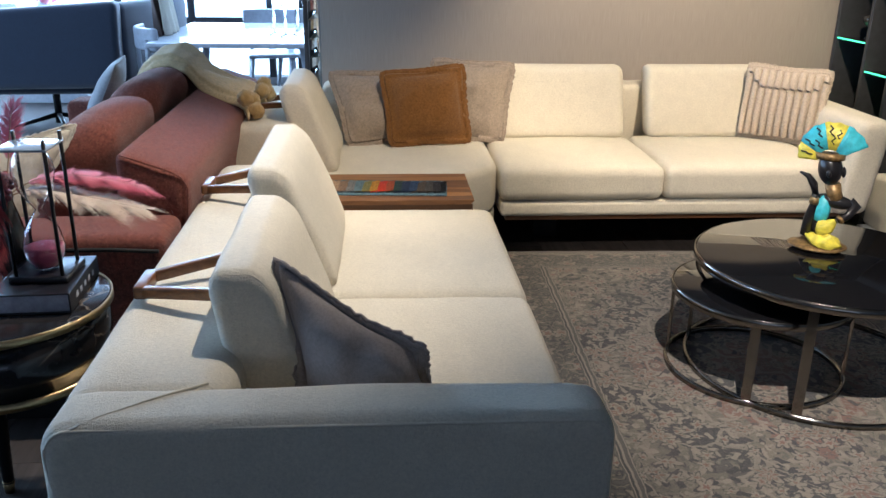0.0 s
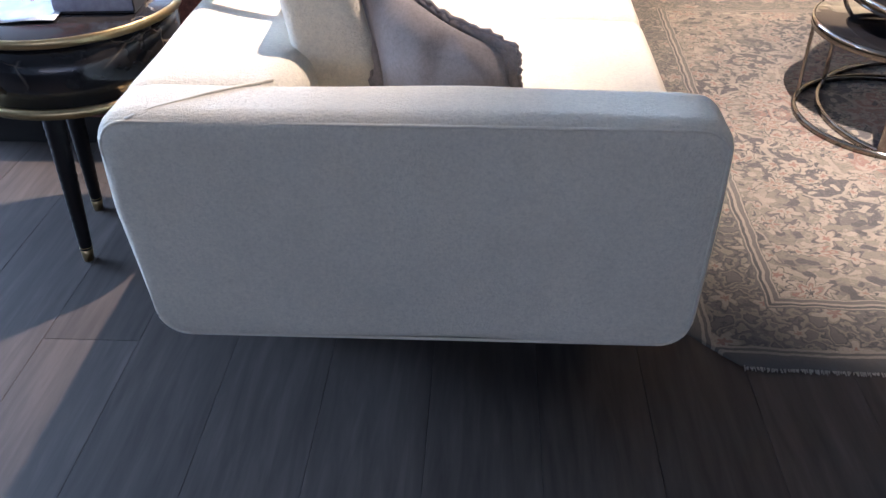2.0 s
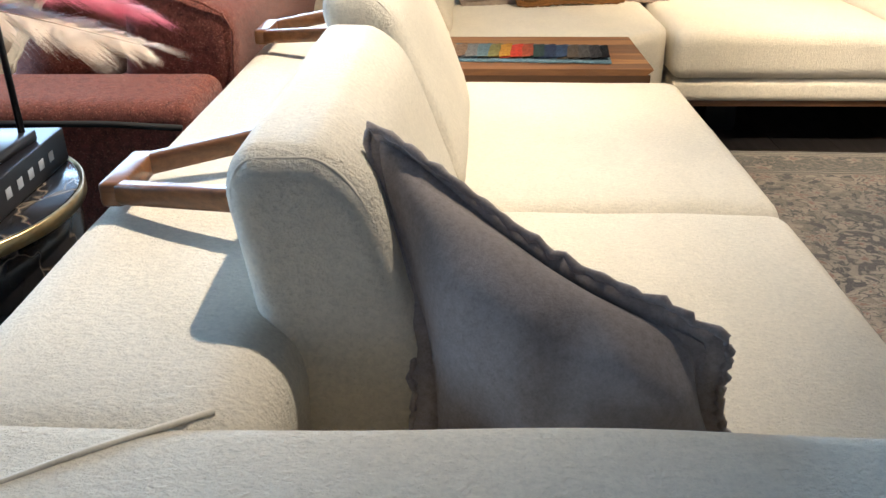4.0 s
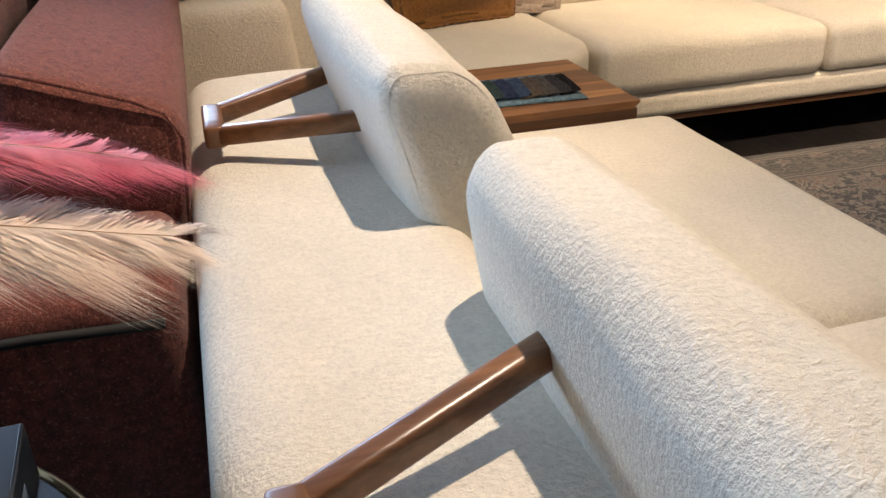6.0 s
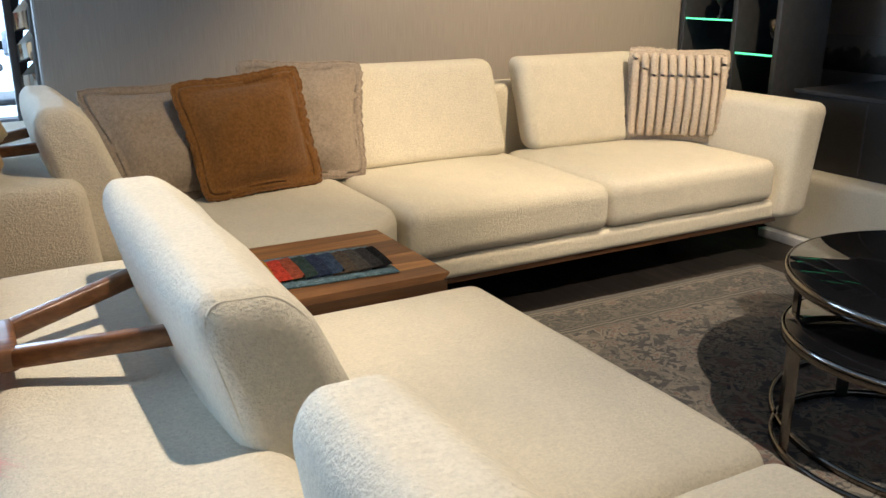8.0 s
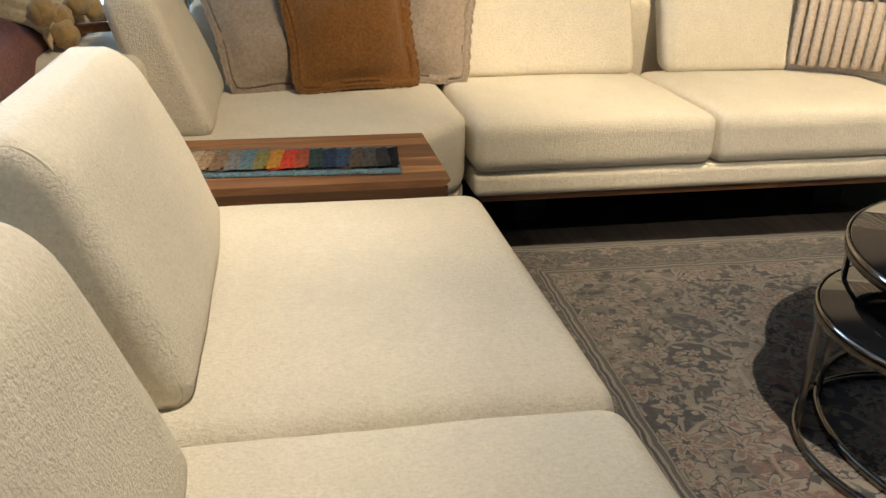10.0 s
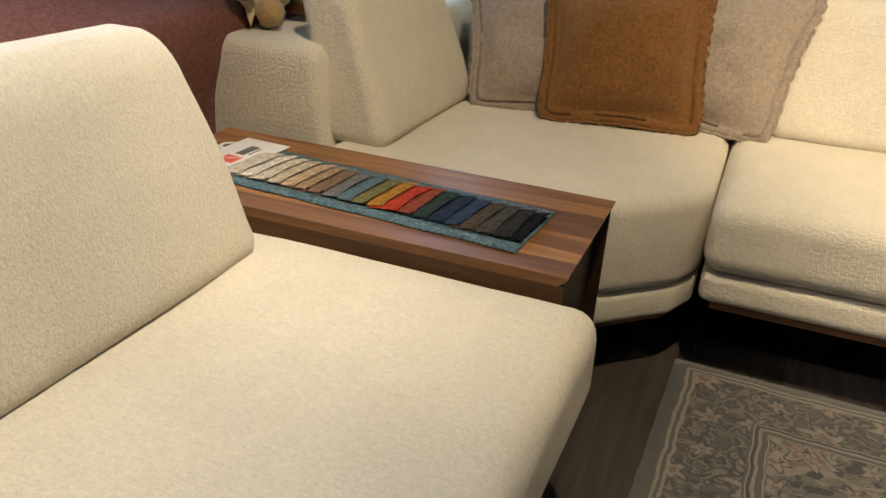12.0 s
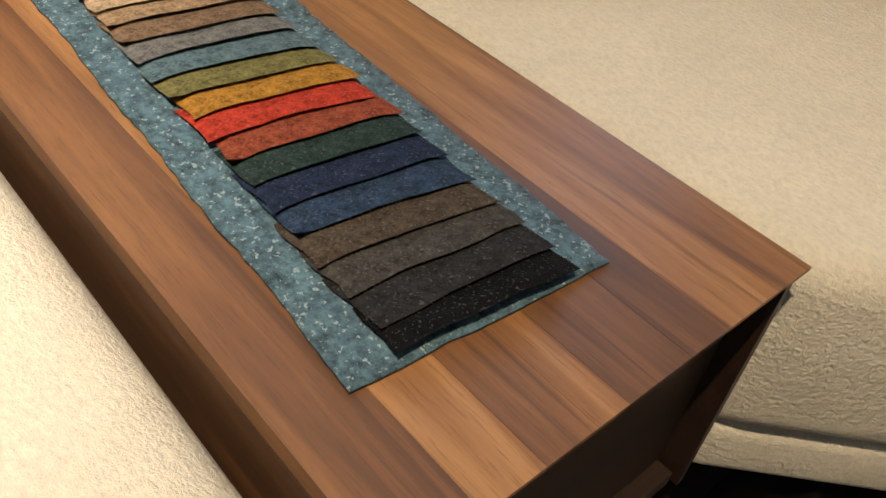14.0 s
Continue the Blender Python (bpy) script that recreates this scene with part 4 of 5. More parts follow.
# ---------- nesting coffee tables ----------
def coffee_table(label, cx, cy, r, z, legs, phase):
    t = thing("coffee_table", label, "table", "nesting coffee tables", at=(cx, cy, 0))
    part("top", lathe([(r - 0.012, z - 0.022), (r - 0.006, z - 0.018), (r - 0.006, z - 0.004), (r - 0.010, z)], 96), BLACKGLASS, t, "black glass top")
    part("rim", lathe([(r - 0.005, z - 0.032), (r, z - 0.030), (r, z - 0.003), (r - 0.005, z - 0.001)], 96, closed=True), CHROME, t, "smoked chrome rim")
    part("ring", lathe([(r - 0.012, 0.014), (r - 0.002, 0.014), (r - 0.002, 0.034), (r - 0.012, 0.034)], 96, closed=True), CHROME, t, "smoked chrome floor ring")
    for i in range(legs):
        a = radians(phase) + 2 * math.pi * i / legs
        leg = part("leg", box(-0.005, 0.005, -0.016, 0.016, 0.014, z - 0.02, 0.001), CHROME, t, "flat chrome leg", smooth=False)
        leg.location = ((r - 0.012) * math.cos(a), (r - 0.012) * math.sin(a), 0)
        leg.rotation_euler = (0, 0, a)
    return t


coffee_table("large round coffee table, black glass on smoked chrome legs", 2.450, 3.393, 0.452, 0.43, 4, -122)
coffee_table("small round nesting table, black glass, under the larger one", 2.226, 3.388, 0.311, 0.33, 4, -117)

# figurine
def figurine_mesh():
    """A bust with a raised arm and a fan-shaped headdress."""
    bm = bmesh.new()

    def paint(before, k):
        bm.faces.ensure_lookup_table()
        for fc in bm.faces[before:]:
            fc.material_index = k

    def ball(k, x, y, z, sx, sy, sz, rot=0.0, rough=0.0):
        before = len(bm.faces)
        m = Matrix.Translation((x, y, z)) @ Matrix.Rotation(radians(rot), 4, "Y") @ Matrix.Diagonal((sx, sy, sz, 1))
        out = bmesh.ops.create_uvsphere(bm, u_segments=20, v_segments=12, radius=1.0, matrix=m)
        for v in out["verts"]:
            v.co += v.co.normalized() * rough * noise.noise(v.co * 45)
        paint(before, k)

    def limb(k, path, rad):
        before = len(bm.faces)
        p, f = tube(path, rad, 10)
        vs = [bm.verts.new(v) for v in p]
        for q in f:
            bm.faces.new([vs[i] for i in q])
        paint(before, k)

    BLACKP, TEALP, YELLOWP, GOLDP = 0, 1, 2, 3
    ball(GOLDP, 0, 0, 0.016, 0.112, 0.09, 0.020, 0, 0.02)
    ball(YELLOWP, 0.025, -0.040, 0.045, 0.062, 0.045, 0.032, 12, 0.03)
    ball(YELLOWP, 0.030, -0.035, 0.105, 0.042, 0.026, 0.030, -38, 0.02)
    ball(BLACKP, 0.005, 0.0, 0.10, 0.042, 0.036, 0.085)
    ball(TEALP, 0.012, -0.012, 0.165, 0.032, 0.034, 0.062, 12, 0.012)
    ball(BLACKP, 0.058, 0.0, 0.205, 0.075, 0.034, 0.028, 6)
    limb(BLACKP, ((0.115, 0, 0.212), (0.138, -0.004, 0.198), (0.110, -0.03, 0.160), (0.072, -0.045, 0.138)), [0.020, 0.020, 0.016, 0.012])
    limb(GOLDP, ((0.088, -0.039, 0.147), (0.078, -0.044, 0.141)), [0.018, 0.018])
    limb(BLACKP, ((-0.045, -0.02, 0.06), (-0.034, -0.03, 0.13), (-0.014, -0.035, 0.205), (-0.014, -0.035, 0.235)), [0.021, 0.019, 0.013, 0.012])
    limb(GOLDP, ((-0.018, -0.034, 0.195), (-0.013, -0.035, 0.222)), [0.019, 0.017])
    limb(BLACKP, ((-0.012, -0.035, 0.235), (-0.020, -0.035, 0.275), (-0.040, -0.035, 0.305), (-0.072, -0.035, 0.318)), [0.013, 0.017, 0.012, 0.004])
    limb(GOLDP, ((0.056, 0, 0.215), (0.054, 0, 0.24), (0.048, 0, 0.275)), [0.036, 0.029, 0.031])
    ball(BLACKP, 0.036, -0.006, 0.335, 0.046, 0.048, 0.064)
    ball(BLACKP, 0.034, -0.052, 0.325, 0.010, 0.012, 0.016)
    ball(BLACKP, 0.085, 0.006, 0.325, 0.010, 0.012, 0.022)
    limb(GOLDP, ((0.034, 0.004, 0.372), (0.034, 0.006, 0.395)), [0.054, 0.056])
    for k, a0, a1, r0, r1 in ((YELLOWP, 182, 150, 0.118, 0.128), (TEALP, 150, 100, 0.128, 0.146), (YELLOWP, 100, 66, 0.146, 0.152), (TEALP, 66, 26, 0.152, 0.150)):
        before = len(bm.faces)
        ring = []
        for i in range(7):
            a = radians(a0 + (a1 - a0) * i / 6)
            r = (r0 + (r1 - r0) * i / 6) * (1 + 0.02 * math.sin(i * 2.1))
            c, q = math.cos(a), math.sin(a)
            ring.append([bm.verts.new((0.034 + rr * c, yy + 0.03 * (rr / 0.15), 0.365 + rr * q)) for rr, yy in ((0.045, -0.012), (r, -0.008), (r, 0.008), (0.045, 0.012))])
        for p, q in zip(ring, ring[1:]):
            for i in range(4):
                bm.faces.new((p[i], p[(i + 1) % 4], q[(i + 1) % 4], q[i]))
        bm.faces.new(ring[0])
        bm.faces.new(ring[-1][::-1])
        paint(before, k)
    for a, r in ((165, 0.09), (140, 0.10), (125, 0.075), (112, 0.115), (90, 0.12), (84, 0.085), (74, 0.11)):
        c, q = math.cos(radians(a)), math.sin(radians(a))
        limb(BLACKP, [(0.034 + (r + dr) * c + 0.006 * math.sin(dr * 300), -0.0125 + 0.03 * (r + dr) / 0.15, 0.365 + (r + dr) * q) for dr in (-0.018, -0.006, 0.006, 0.018)], 0.0035)
    for v in bm.verts:
        v.co.x -= 0.11 * v.co.z
    bmesh.ops.recalc_face_normals(bm, faces=bm.faces)
    return bm


figure = part("figurine", figurine_mesh(), plain("black_resin", (0.012, 0.011, 0.012), 0.28))
for m in (plain("turquoise_paint", (0.06, 0.44, 0.52), 0.4, 0, 0.25, 40), plain("yellow_paint", (0.66, 0.56, 0.06), 0.4, 0, 0.3, 45), plain("aged_gold_paint", (0.24, 0.145, 0.055), 0.4, 0.4, 0.5, 60)):
    figure.data.materials.append(m)
figure.location = (2.455, 3.49, 0.4305)
figure.rotation_euler = (0, 0, radians(-30))
figure.scale = (0.88, 0.88, 0.88)
tagged(figure, "black resin figurine with turquoise and yellow fan headdress on the table", "figurine")


# ---------- rust sofa with cushions and throw ----------
red = thing("rust_sofa", "rust chenille sofa standing behind the cream sofa", "sofa")
part("arm", rbox(-0.78, 0.255, 3.135, 3.375, 0.10, 0.625, 0.035, 6, lambda p: Vector((p.x, p.y - 0.05 * max(0, 0.6 - p.z) * 0 + 0.003 * math.sin(p.x * 8), p.z))), RED, red)
part("piping", tube([(-0.76, 3.133, 0.585), (-0.3, 3.131, 0.588), (0.1, 3.131, 0.588), (0.235, 3.134, 0.580)], 0.006, 8), DARKWOOD, red, "dark piping")


def rust_back(p):
    k = min(1.0, max(0.0, (p.z - 0.50) / 0.22))
    k = k * k * (3 - 2 * k)
    return Vector((p.x - 0.030 * (1 - k) + 0.004 * noise.noise(p * 5), p.y, p.z + k * 0.36 * (0.17 - p.x)))


part("backrest", rbox(0.055, 0.284, 3.385, 5.35, 0.12, 0.778, 0.034, 14, rust_back), RED, red)
part("backrest_seam", tube([rust_back(Vector(q)) for q in ((0.075, 3.389, 0.775), (0.12, 3.388, 0.777), (0.17, 3.388, 0.777), (0.225, 3.388, 0.777), (0.262, 3.389, 0.770), (0.279, 3.390, 0.74), (0.281, 3.391, 0.62), (0.281, 3.391, 0.45))], 0.0028, 6), RED, red)
part("seat_cushion", rbox(-0.80, 0.05, 3.385, 5.35, 0.26, 0.46, 0.04, 6), RED, red)
part("arm", rbox(-0.78, 0.24, 5.36, 5.56, 0.10, 0.625, 0.035, 5), RED, red)
part("base", box(-0.74, 0.22, 3.18, 5.5, 0.0, 0.12), DARKWOOD, red)

def plump(y0, y1, top, seed):
    """A fat feather cushion leaning on the sofa's back."""
    def f(p):
        lean = 0.42 * (p.z - 0.47)
        w_ = noise.noise(p * 4 + Vector((seed, 0, 0))) * 0.030 + noise.noise(p * 11 + Vector((0, seed, 0))) * 0.010
        v = (p.y - y0) / (y1 - y0) * 2 - 1
        return Vector((p.x + lean + w_, p.y + w_ * 0.6, p.z + w_ * 0.7 - 0.035 * v * v * (p.z - 0.47) / 0.4))
    return rbox(-0.385, -0.125, y0, y1, 0.462, top, 0.125, 8, f, 6)


for lab, y, dz, seed in (("rust chenille back pillow on the rust sofa", 3.86, 0.0, 1), ("rust chenille back pillow leaning on the rust sofa", 4.46, 0.03, 2), ("rust chenille back pillow under the knitted throw", 5.03, 0.02, 3)):
    back_pillow = thing("throw_pillow", lab, "pillow", "throw pillows")
    part("cover", plump(y - 0.28, y + 0.30, 0.885 + dz, seed * 7.0), RED, back_pillow)
throw_pillow("cream throw pillow on the rust sofa", CREAM, ((-0.33, 3.46, 0.47), (-0.62, 3.40, 0.47), (-0.40, 3.50, 0.80), (-0.12, 3.62, 0.86)), 0.11, 21)
throw_pillow("grey cotton throw pillow on the rust sofa", GREYFAB, ((-0.62, 5.33, 0.47), (-0.56, 4.93, 0.47), (-0.37, 4.96, 0.88), (-0.43, 5.36, 0.88)), 0.12, 25)


def throw_mesh():
    """A knitted throw laid over a back pillow and the sofa's back, in ridges."""
    nu, nv = 60, 110
    rows = [(-0.25, 0.80), (-0.20, 0.885), (-0.13, 0.945), (-0.05, 0.955), (0.03, 0.915), (0.08, 0.86), (0.15, 0.826), (0.20, 0.812), (0.26, 0.796), (0.295, 0.775), (0.315, 0.735)]
    pts, faces = [], []
    for i in range(nu + 1):
        t = i / nu * (len(rows) - 1)
        k = min(int(t), len(rows) - 2)
        f = t - k
        x, z = (rows[k][a] * (1 - f) + rows[k + 1][a] * f for a in (0, 1))
        for j in range(nv + 1):
            v = j / nv
            y = 4.50 + 0.44 * v + 0.42 * (0.35 - x)
            rid = 0.006 * abs(math.sin(v * 15 * math.pi)) + 0.022 * noise.noise(Vector((x * 6, y * 6, 0)))
            drop = -0.05 * max(0, 0.10 - v) / 0.10 - 0.05 * max(0, v - 0.90) / 0.10
            pts.append((x, y, z + rid + drop + 0.010))
    for i in range(nu):
        for j in range(nv):
            a = i * (nv + 1) + j
            faces.append((a, a + nv + 1, a + nv + 2, a + 1))
    return pts, faces


throw = thing("throw_blanket", "mustard knitted throw with wool pompoms over the rust sofa back", "blanket")
tm = part("knit", throw_mesh(), THROWM, throw)
tm.modifiers.new("thick", "SOLIDIFY").thickness = 0.012


def pompom(at, r, seed):
    bm = bmesh.new()
    bmesh.ops.create_icosphere(bm, subdivisions=3, radius=r)
    for v in bm.verts:
        v.co = Vector(at) + v.co * (1 + 0.22 * noise.noise(v.co * 60 + Vector((seed, 0, 0))) + random.uniform(-0.05, 0.05))
    return bm


for i in range(7):
    part("pompom", pompom((0.305 + 0.030 * (i % 2) + 0.006 * i, 4.50 + i * 0.062, 0.795 - 0.034 * ((i * 2) % 3)), 0.036, i), POM, throw)


# ---------- round marble side table with its things ----------
CX, CY, R = -0.031, 2.697, 0.254
st = thing("round_side_table", "round black marble side table with brass bands and tapered legs", "table", at=(CX, CY, 0))
part("drum", lathe([(R - 0.012, 0.462), (R - 0.012, 0.600)], 80), MARBLE, st, "black marble drum")
part("top", lathe([(R - 0.006, 0.6005), (R - 0.006, 0.616), (R - 0.010, 0.6185)], 80), MARBLE, st, "black marble top")
part("top_band", lathe([(R - 0.005, 0.598), (R, 0.600), (R, 0.617), (R - 0.004, 0.6195)], 80, closed=True), BRASS, st, "brass band")
part("lower_band", lathe([(R - 0.02, 0.442), (R - 0.001, 0.443), (R - 0.001, 0.463), (R - 0.02, 0.462)], 80, closed=True), BRASS, st, "brass band")
part("underside", lathe([(R - 0.021, 0.445), (R - 0.021, 0.461)], 60), DARKWOOD, st)
for a0 in (-130, -112):
    a = radians(a0)
    part("drawer_frame", tube([((R - 0.004) * math.cos(a), (R - 0.004) * math.sin(a), 0.463), ((R - 0.004) * math.cos(a), (R - 0.004) * math.sin(a), 0.600)], 0.006, 4), BRASS, st)
for a0 in (-108, 12, 140):
    a = radians(a0)
    p0, p1 = Vector((0.125 * math.cos(a), 0.125 * math.sin(a), 0.445)), Vector((0.150 * math.cos(a), 0.150 * math.sin(a), 0.0))
    leg = part("leg", tube([p0.lerp(p1, i / 40) for i in range(38)], [0.026 - 0.012 * i / 40 + (0.0012 if i % 2 else 0) for i in range(38)], 14), BLACKMETAL, st, "ribbed black tapered leg")
    part("ferrule", tube([p0.lerp(p1, 0.91), p1], [0.0158, 0.0125], 14), BRASS, leg, "brass ferrule")

book = thing("book", "thick black coffee table book lying on the marble table", "book", at=(0.066, 2.733, 0.6192))
book.rotation_euler = (0, 0, radians(3))
part("cover", join(box(-0.09, 0.09, -0.128, 0.128, 0.0, 0.004), box(-0.09, 0.09, -0.128, 0.128, 0.046, 0.050), box(0.087, 0.091, -0.128, 0.128, 0.0, 0.050)), BLACKCARD, book, smooth=False)
part("page_block", box(-0.087, 0.086, -0.124, 0.124, 0.0042, 0.0458, 0.001), PAGES, book)
for y in (-0.07, -0.035, 0.0, 0.035, 0.07):
    part("spine_print", box(0.0912, 0.0916, y - 0.008, y + 0.008, 0.018, 0.032, 0.0001), GREYPLASTIC, book)

hour = thing("hourglass", "tall hourglass with pink sand between black plates and rods", "hourglass", at=(0.072, 2.740, 0.6695))
part("base_plate", box(-0.068, 0.068, -0.068, 0.068, 0.0, 0.016, 0.003), BLACKCARD, hour)
part("top_plate", box(-0.060, 0.060, -0.060, 0.060, 0.318, 0.324, 0.002), plain("blue_grey_plate", (0.26, 0.32, 0.40), 0.15), hour, "grey top plate")
for sx in (-1, 1):
    for sy in (-1, 1):
        part("rod", tube([(0.054 * sx, 0.054 * sy, 0.014), (0.054 * sx, 0.054 * sy, 0.345)], 0.0048, 10), BLACKMETAL, hour)
prof = [(0.012, 0.018), (0.030, 0.022), (0.046, 0.05), (0.049, 0.075), (0.040, 0.115), (0.020, 0.148), (0.0075, 0.166), (0.020, 0.184), (0.040, 0.217), (0.049, 0.257), (0.046, 0.282), (0.030, 0.310), (0.012, 0.316)]
part("glass_bulb", lathe(prof + [(max(0.004, a - 0.0016), b) for a, b in reversed(prof)], 36, closed=True), GLASS, hour, "clear glass bulbs")
part("sand", lathe([(0.008, 0.021), (0.028, 0.0245), (0.0435, 0.051), (0.0463, 0.072), (0.03, 0.078), (0.004, 0.082)], 32), PINKSAND, hour, "pink sand")

PAPERM = plain("printed_leaflet", (0.52, 0.58, 0.66), 0.55, 0, 0.35, 14, 0.02)


def leaflet_mesh():
    pts, faces = [], []
    for j in range(9):
        for i in range(13):
            u, v = i / 12, j / 8
            pts.append((-0.105 + 0.21 * u, -0.08 + 0.16 * v, 0.004 + 0.008 * abs(math.sin(u * 6.0)) * (0.4 + 0.6 * v)))
    for j in range(8):
        for i in range(12):
            a = j * 13 + i
            faces.append((a, a + 1, a + 14, a + 13))
    return pts, faces


leaf = thing("leaflet", "crumpled blue and white printed leaflet on the marble table", "leaflet", at=(-0.105, 2.615, 0.6195))
leaf.rotation_euler = (0, 0, radians(8))
lm = part("sheet", leaflet_mesh(), PAPERM, leaf)
lm.modifiers.new("thick", "SOLIDIFY").thickness = 0.0008

# vase with dyed plumes
vase = thing("plume_vase", "small dark vase with pink, red and sand dyed plumes", "vase", at=(-0.06, 2.86, 0.6192))
part("vase", lathe([(0.035, 0.0), (0.045, 0.02), (0.05, 0.08), (0.032, 0.16), (0.022, 0.20), (0.026, 0.215)], 28), SPARK, vase)


def plume_material(name, c, tip):
    n = Nodes(name, 0.8)
    n.colour(n.ramp(n.noise(18, 3), [(0.3, c), (0.7, tip)]))
    n.set("Sheen Weight", 0.4)
    return n.mat


PLUMES = {"pink": plume_material("pink_plume", (0.62, 0.09, 0.17), (0.85, 0.32, 0.40)), "red": plume_material("red_plume", (0.40, 0.035, 0.04), (0.60, 0.12, 0.10)),
          "sand": plume_material("sand_plume", (0.72, 0.56, 0.43), (0.90, 0.80, 0.70)), "tan": plume_material("tan_plume", (0.44, 0.26, 0.12), (0.66, 0.46, 0.28))}
STEM = plain("dry_stem", (0.30, 0.19, 0.10), 0.7)


def plume(kind, pts, length, count, start=0.32):
    """A quill and many fine barbs bending along it."""
    pts = [Vector(p) + (Vector((0.03, 0.07, 0)) if i else Vector()) for i, p in enumerate(pts)]

    def at(t):
        a, b, c, d = pts
        s = 1 - t
        return a * s ** 3 + b * 3 * s * s * t + c * 3 * s * t * t + d * t ** 3

    quill = part("quill", tube([at(i / 16) for i in range(17)], [0.0022 - 0.0016 * i / 16 for i in range(17)], 5), STEM, vase)
    vs, fs = [], []
    tuft = 26
    lean = [(random.uniform(0.75, 1.25), random.uniform(-0.12, 0.12), random.uniform(0.6, 1.1)) for _ in range(2 * tuft + 2)]
    for i in range(count):
        g = i / count
        t = start + (1 - start) * g
        p = at(t)
        d = (at(min(1, t + 0.02)) - at(t - 0.02)).normalized()
        hand = random.choice((-1, 1))
        k_ = lean[int(g * tuft) + (0 if hand < 0 else tuft)]
        flat_ = d.cross(Vector((0, 0, 1))).normalized() * hand
        side = (flat_ + d.cross(flat_) * (k_[1] + random.gauss(0, 0.10))).normalized()
        prof_ = min(1.0, 0.35 + 1.8 * g) * (1 - 0.55 * g ** 3)
        ln = length * prof_ * k_[0] * random.uniform(0.7, 1.1)
        bend = k_[2] * (0.75 + 0.9 * g) * random.uniform(0.85, 1.15)
        q1 = p + side * ln * 0.50 + d * ln * 0.38 * bend
        q2 = p + side * ln * 0.86 + d * ln * 0.95 * bend + Vector((0, 0, -0.22 * ln))
        w = d * random.uniform(0.00025, 0.0006)
        o = len(vs)
        vs += [p - w, p + w, q1 + w, q1 - w, q2]
        fs += [(o, o + 1, o + 2, o + 3), (o + 3, o + 2, o + 4)]
    part("plume", (vs, fs), PLUMES[kind], quill)


top = (0.0, 0.0, 0.20)
plume("sand", (top, (0.02, -0.03, 0.25), (0.16, -0.06, 0.21), (0.305, -0.03, 0.165)), 0.085, 5000, 0.20)
plume("pink", (top, (0.03, 0.0, 0.28), (0.18, 0.01, 0.25), (0.285, 0.05, 0.200)), 0.075, 3400, 0.22)
plume("pink", (top, (-0.03, -0.04, 0.36), (-0.12, -0.08, 0.36), (-0.28, -0.10, 0.27)), 0.065, 1500, 0.25)
plume("red", (top, (-0.03, -0.06, 0.28), (-0.06, -0.20, 0.22), (-0.07, -0.26, 0.02)), 0.055, 1500, 0.3)
plume("tan", (top, (-0.05, -0.03, 0.32), (-0.16, -0.10, 0.26), (-0.17, -0.20, 0.08)), 0.06, 1500, 0.3)
plume("pink", (top, (-0.02, 0.0, 0.30), (-0.03, 0.02, 0.38), (-0.01, 0.04, 0.43)), 0.045, 1200, 0.35)
plume("red", (top, (0.0, -0.08, 0.34), (0.02, -0.24, 0.34), (0.035, -0.33, 0.08)), 0.05, 2000, 0.25)
plume("pink", (top, (-0.02, -0.06, 0.36), (-0.04, -0.20, 0.38), (-0.03, -0.30, 0.24)), 0.06, 2000, 0.25)
plume("red", (top, (-0.1, 0.0, 0.30), (-0.22, -0.05, 0.2), (-0.30, -0.12, 0.05)), 0.055, 1200, 0.3)
BERRY = plain("dark_berry", (0.06, 0.012, 0.016), 0.35)
for i in range(16):
    a = i * 2.4
    part("berry", lathe([(0.0015, -0.009), (0.008, -0.005), (0.0095, 0.0), (0.008, 0.005), (0.0015, 0.009)], 10, (0.03 * math.cos(a) * (0.4 + 0.04 * i) + 0.01, 0.03 * math.sin(a) * (0.4 + 0.04 * i) - 0.02, 0.215 + 0.0035 * i)), BERRY, vase)


# ---------- navy armchair, dining group, far things ----------
chair = thing("armchair", "navy velvet swivel armchair on a metal star base", "armchair", at=(-1.68, 7.40, 0))
chair.rotation_euler = (0, 0, radians(3))
part("shell", rbox(-0.62, 0.62, -0.10, 0.10, 0.36, 0.92, 0.05, 6, lambda p: Vector((p.x * (1 + 0.10 * (p.z - 0.36)), p.y + 0.10 * (0.36 - p.z), p.z + 0.09 * (p.x + 0.6) / 1.2 * (1 if p.z > 0.6 else 0.1)))), BLUE, chair)
part("arm", rbox(0.52, 0.66, 0.0, 1.05, 0.36, 0.99, 0.05, 6, lambda p: Vector((p.x + 0.30 * p.y, p.y, p.z))), BLUE, chair)
part("arm", rbox(-0.68, -0.52, 0.0, 0.80, 0.36, 0.78, 0.05, 5), BLUE, chair)
part("seat_cushion", rbox(-0.55, 0.55, 0.05, 0.80, 0.30, 0.48, 0.05, 5), BLUE, chair)
part("column", tube([(0, 0.35, 0.03), (0, 0.35, 0.36)], 0.03, 14), BLACKMETAL, chair)
for i in range(4):
    a = radians(25 + 90 * i)
    part("base_leg", tube([(0, 0.35, 0.10), (0.36 * math.cos(a), 0.35 + 0.36 * math.sin(a), 0.02)], [0.022, 0.012], 6), BLACKMETAL, chair)
drape = thing("draped_coat", "pale and brown cloth draped over the navy armchair arm", "cloth")


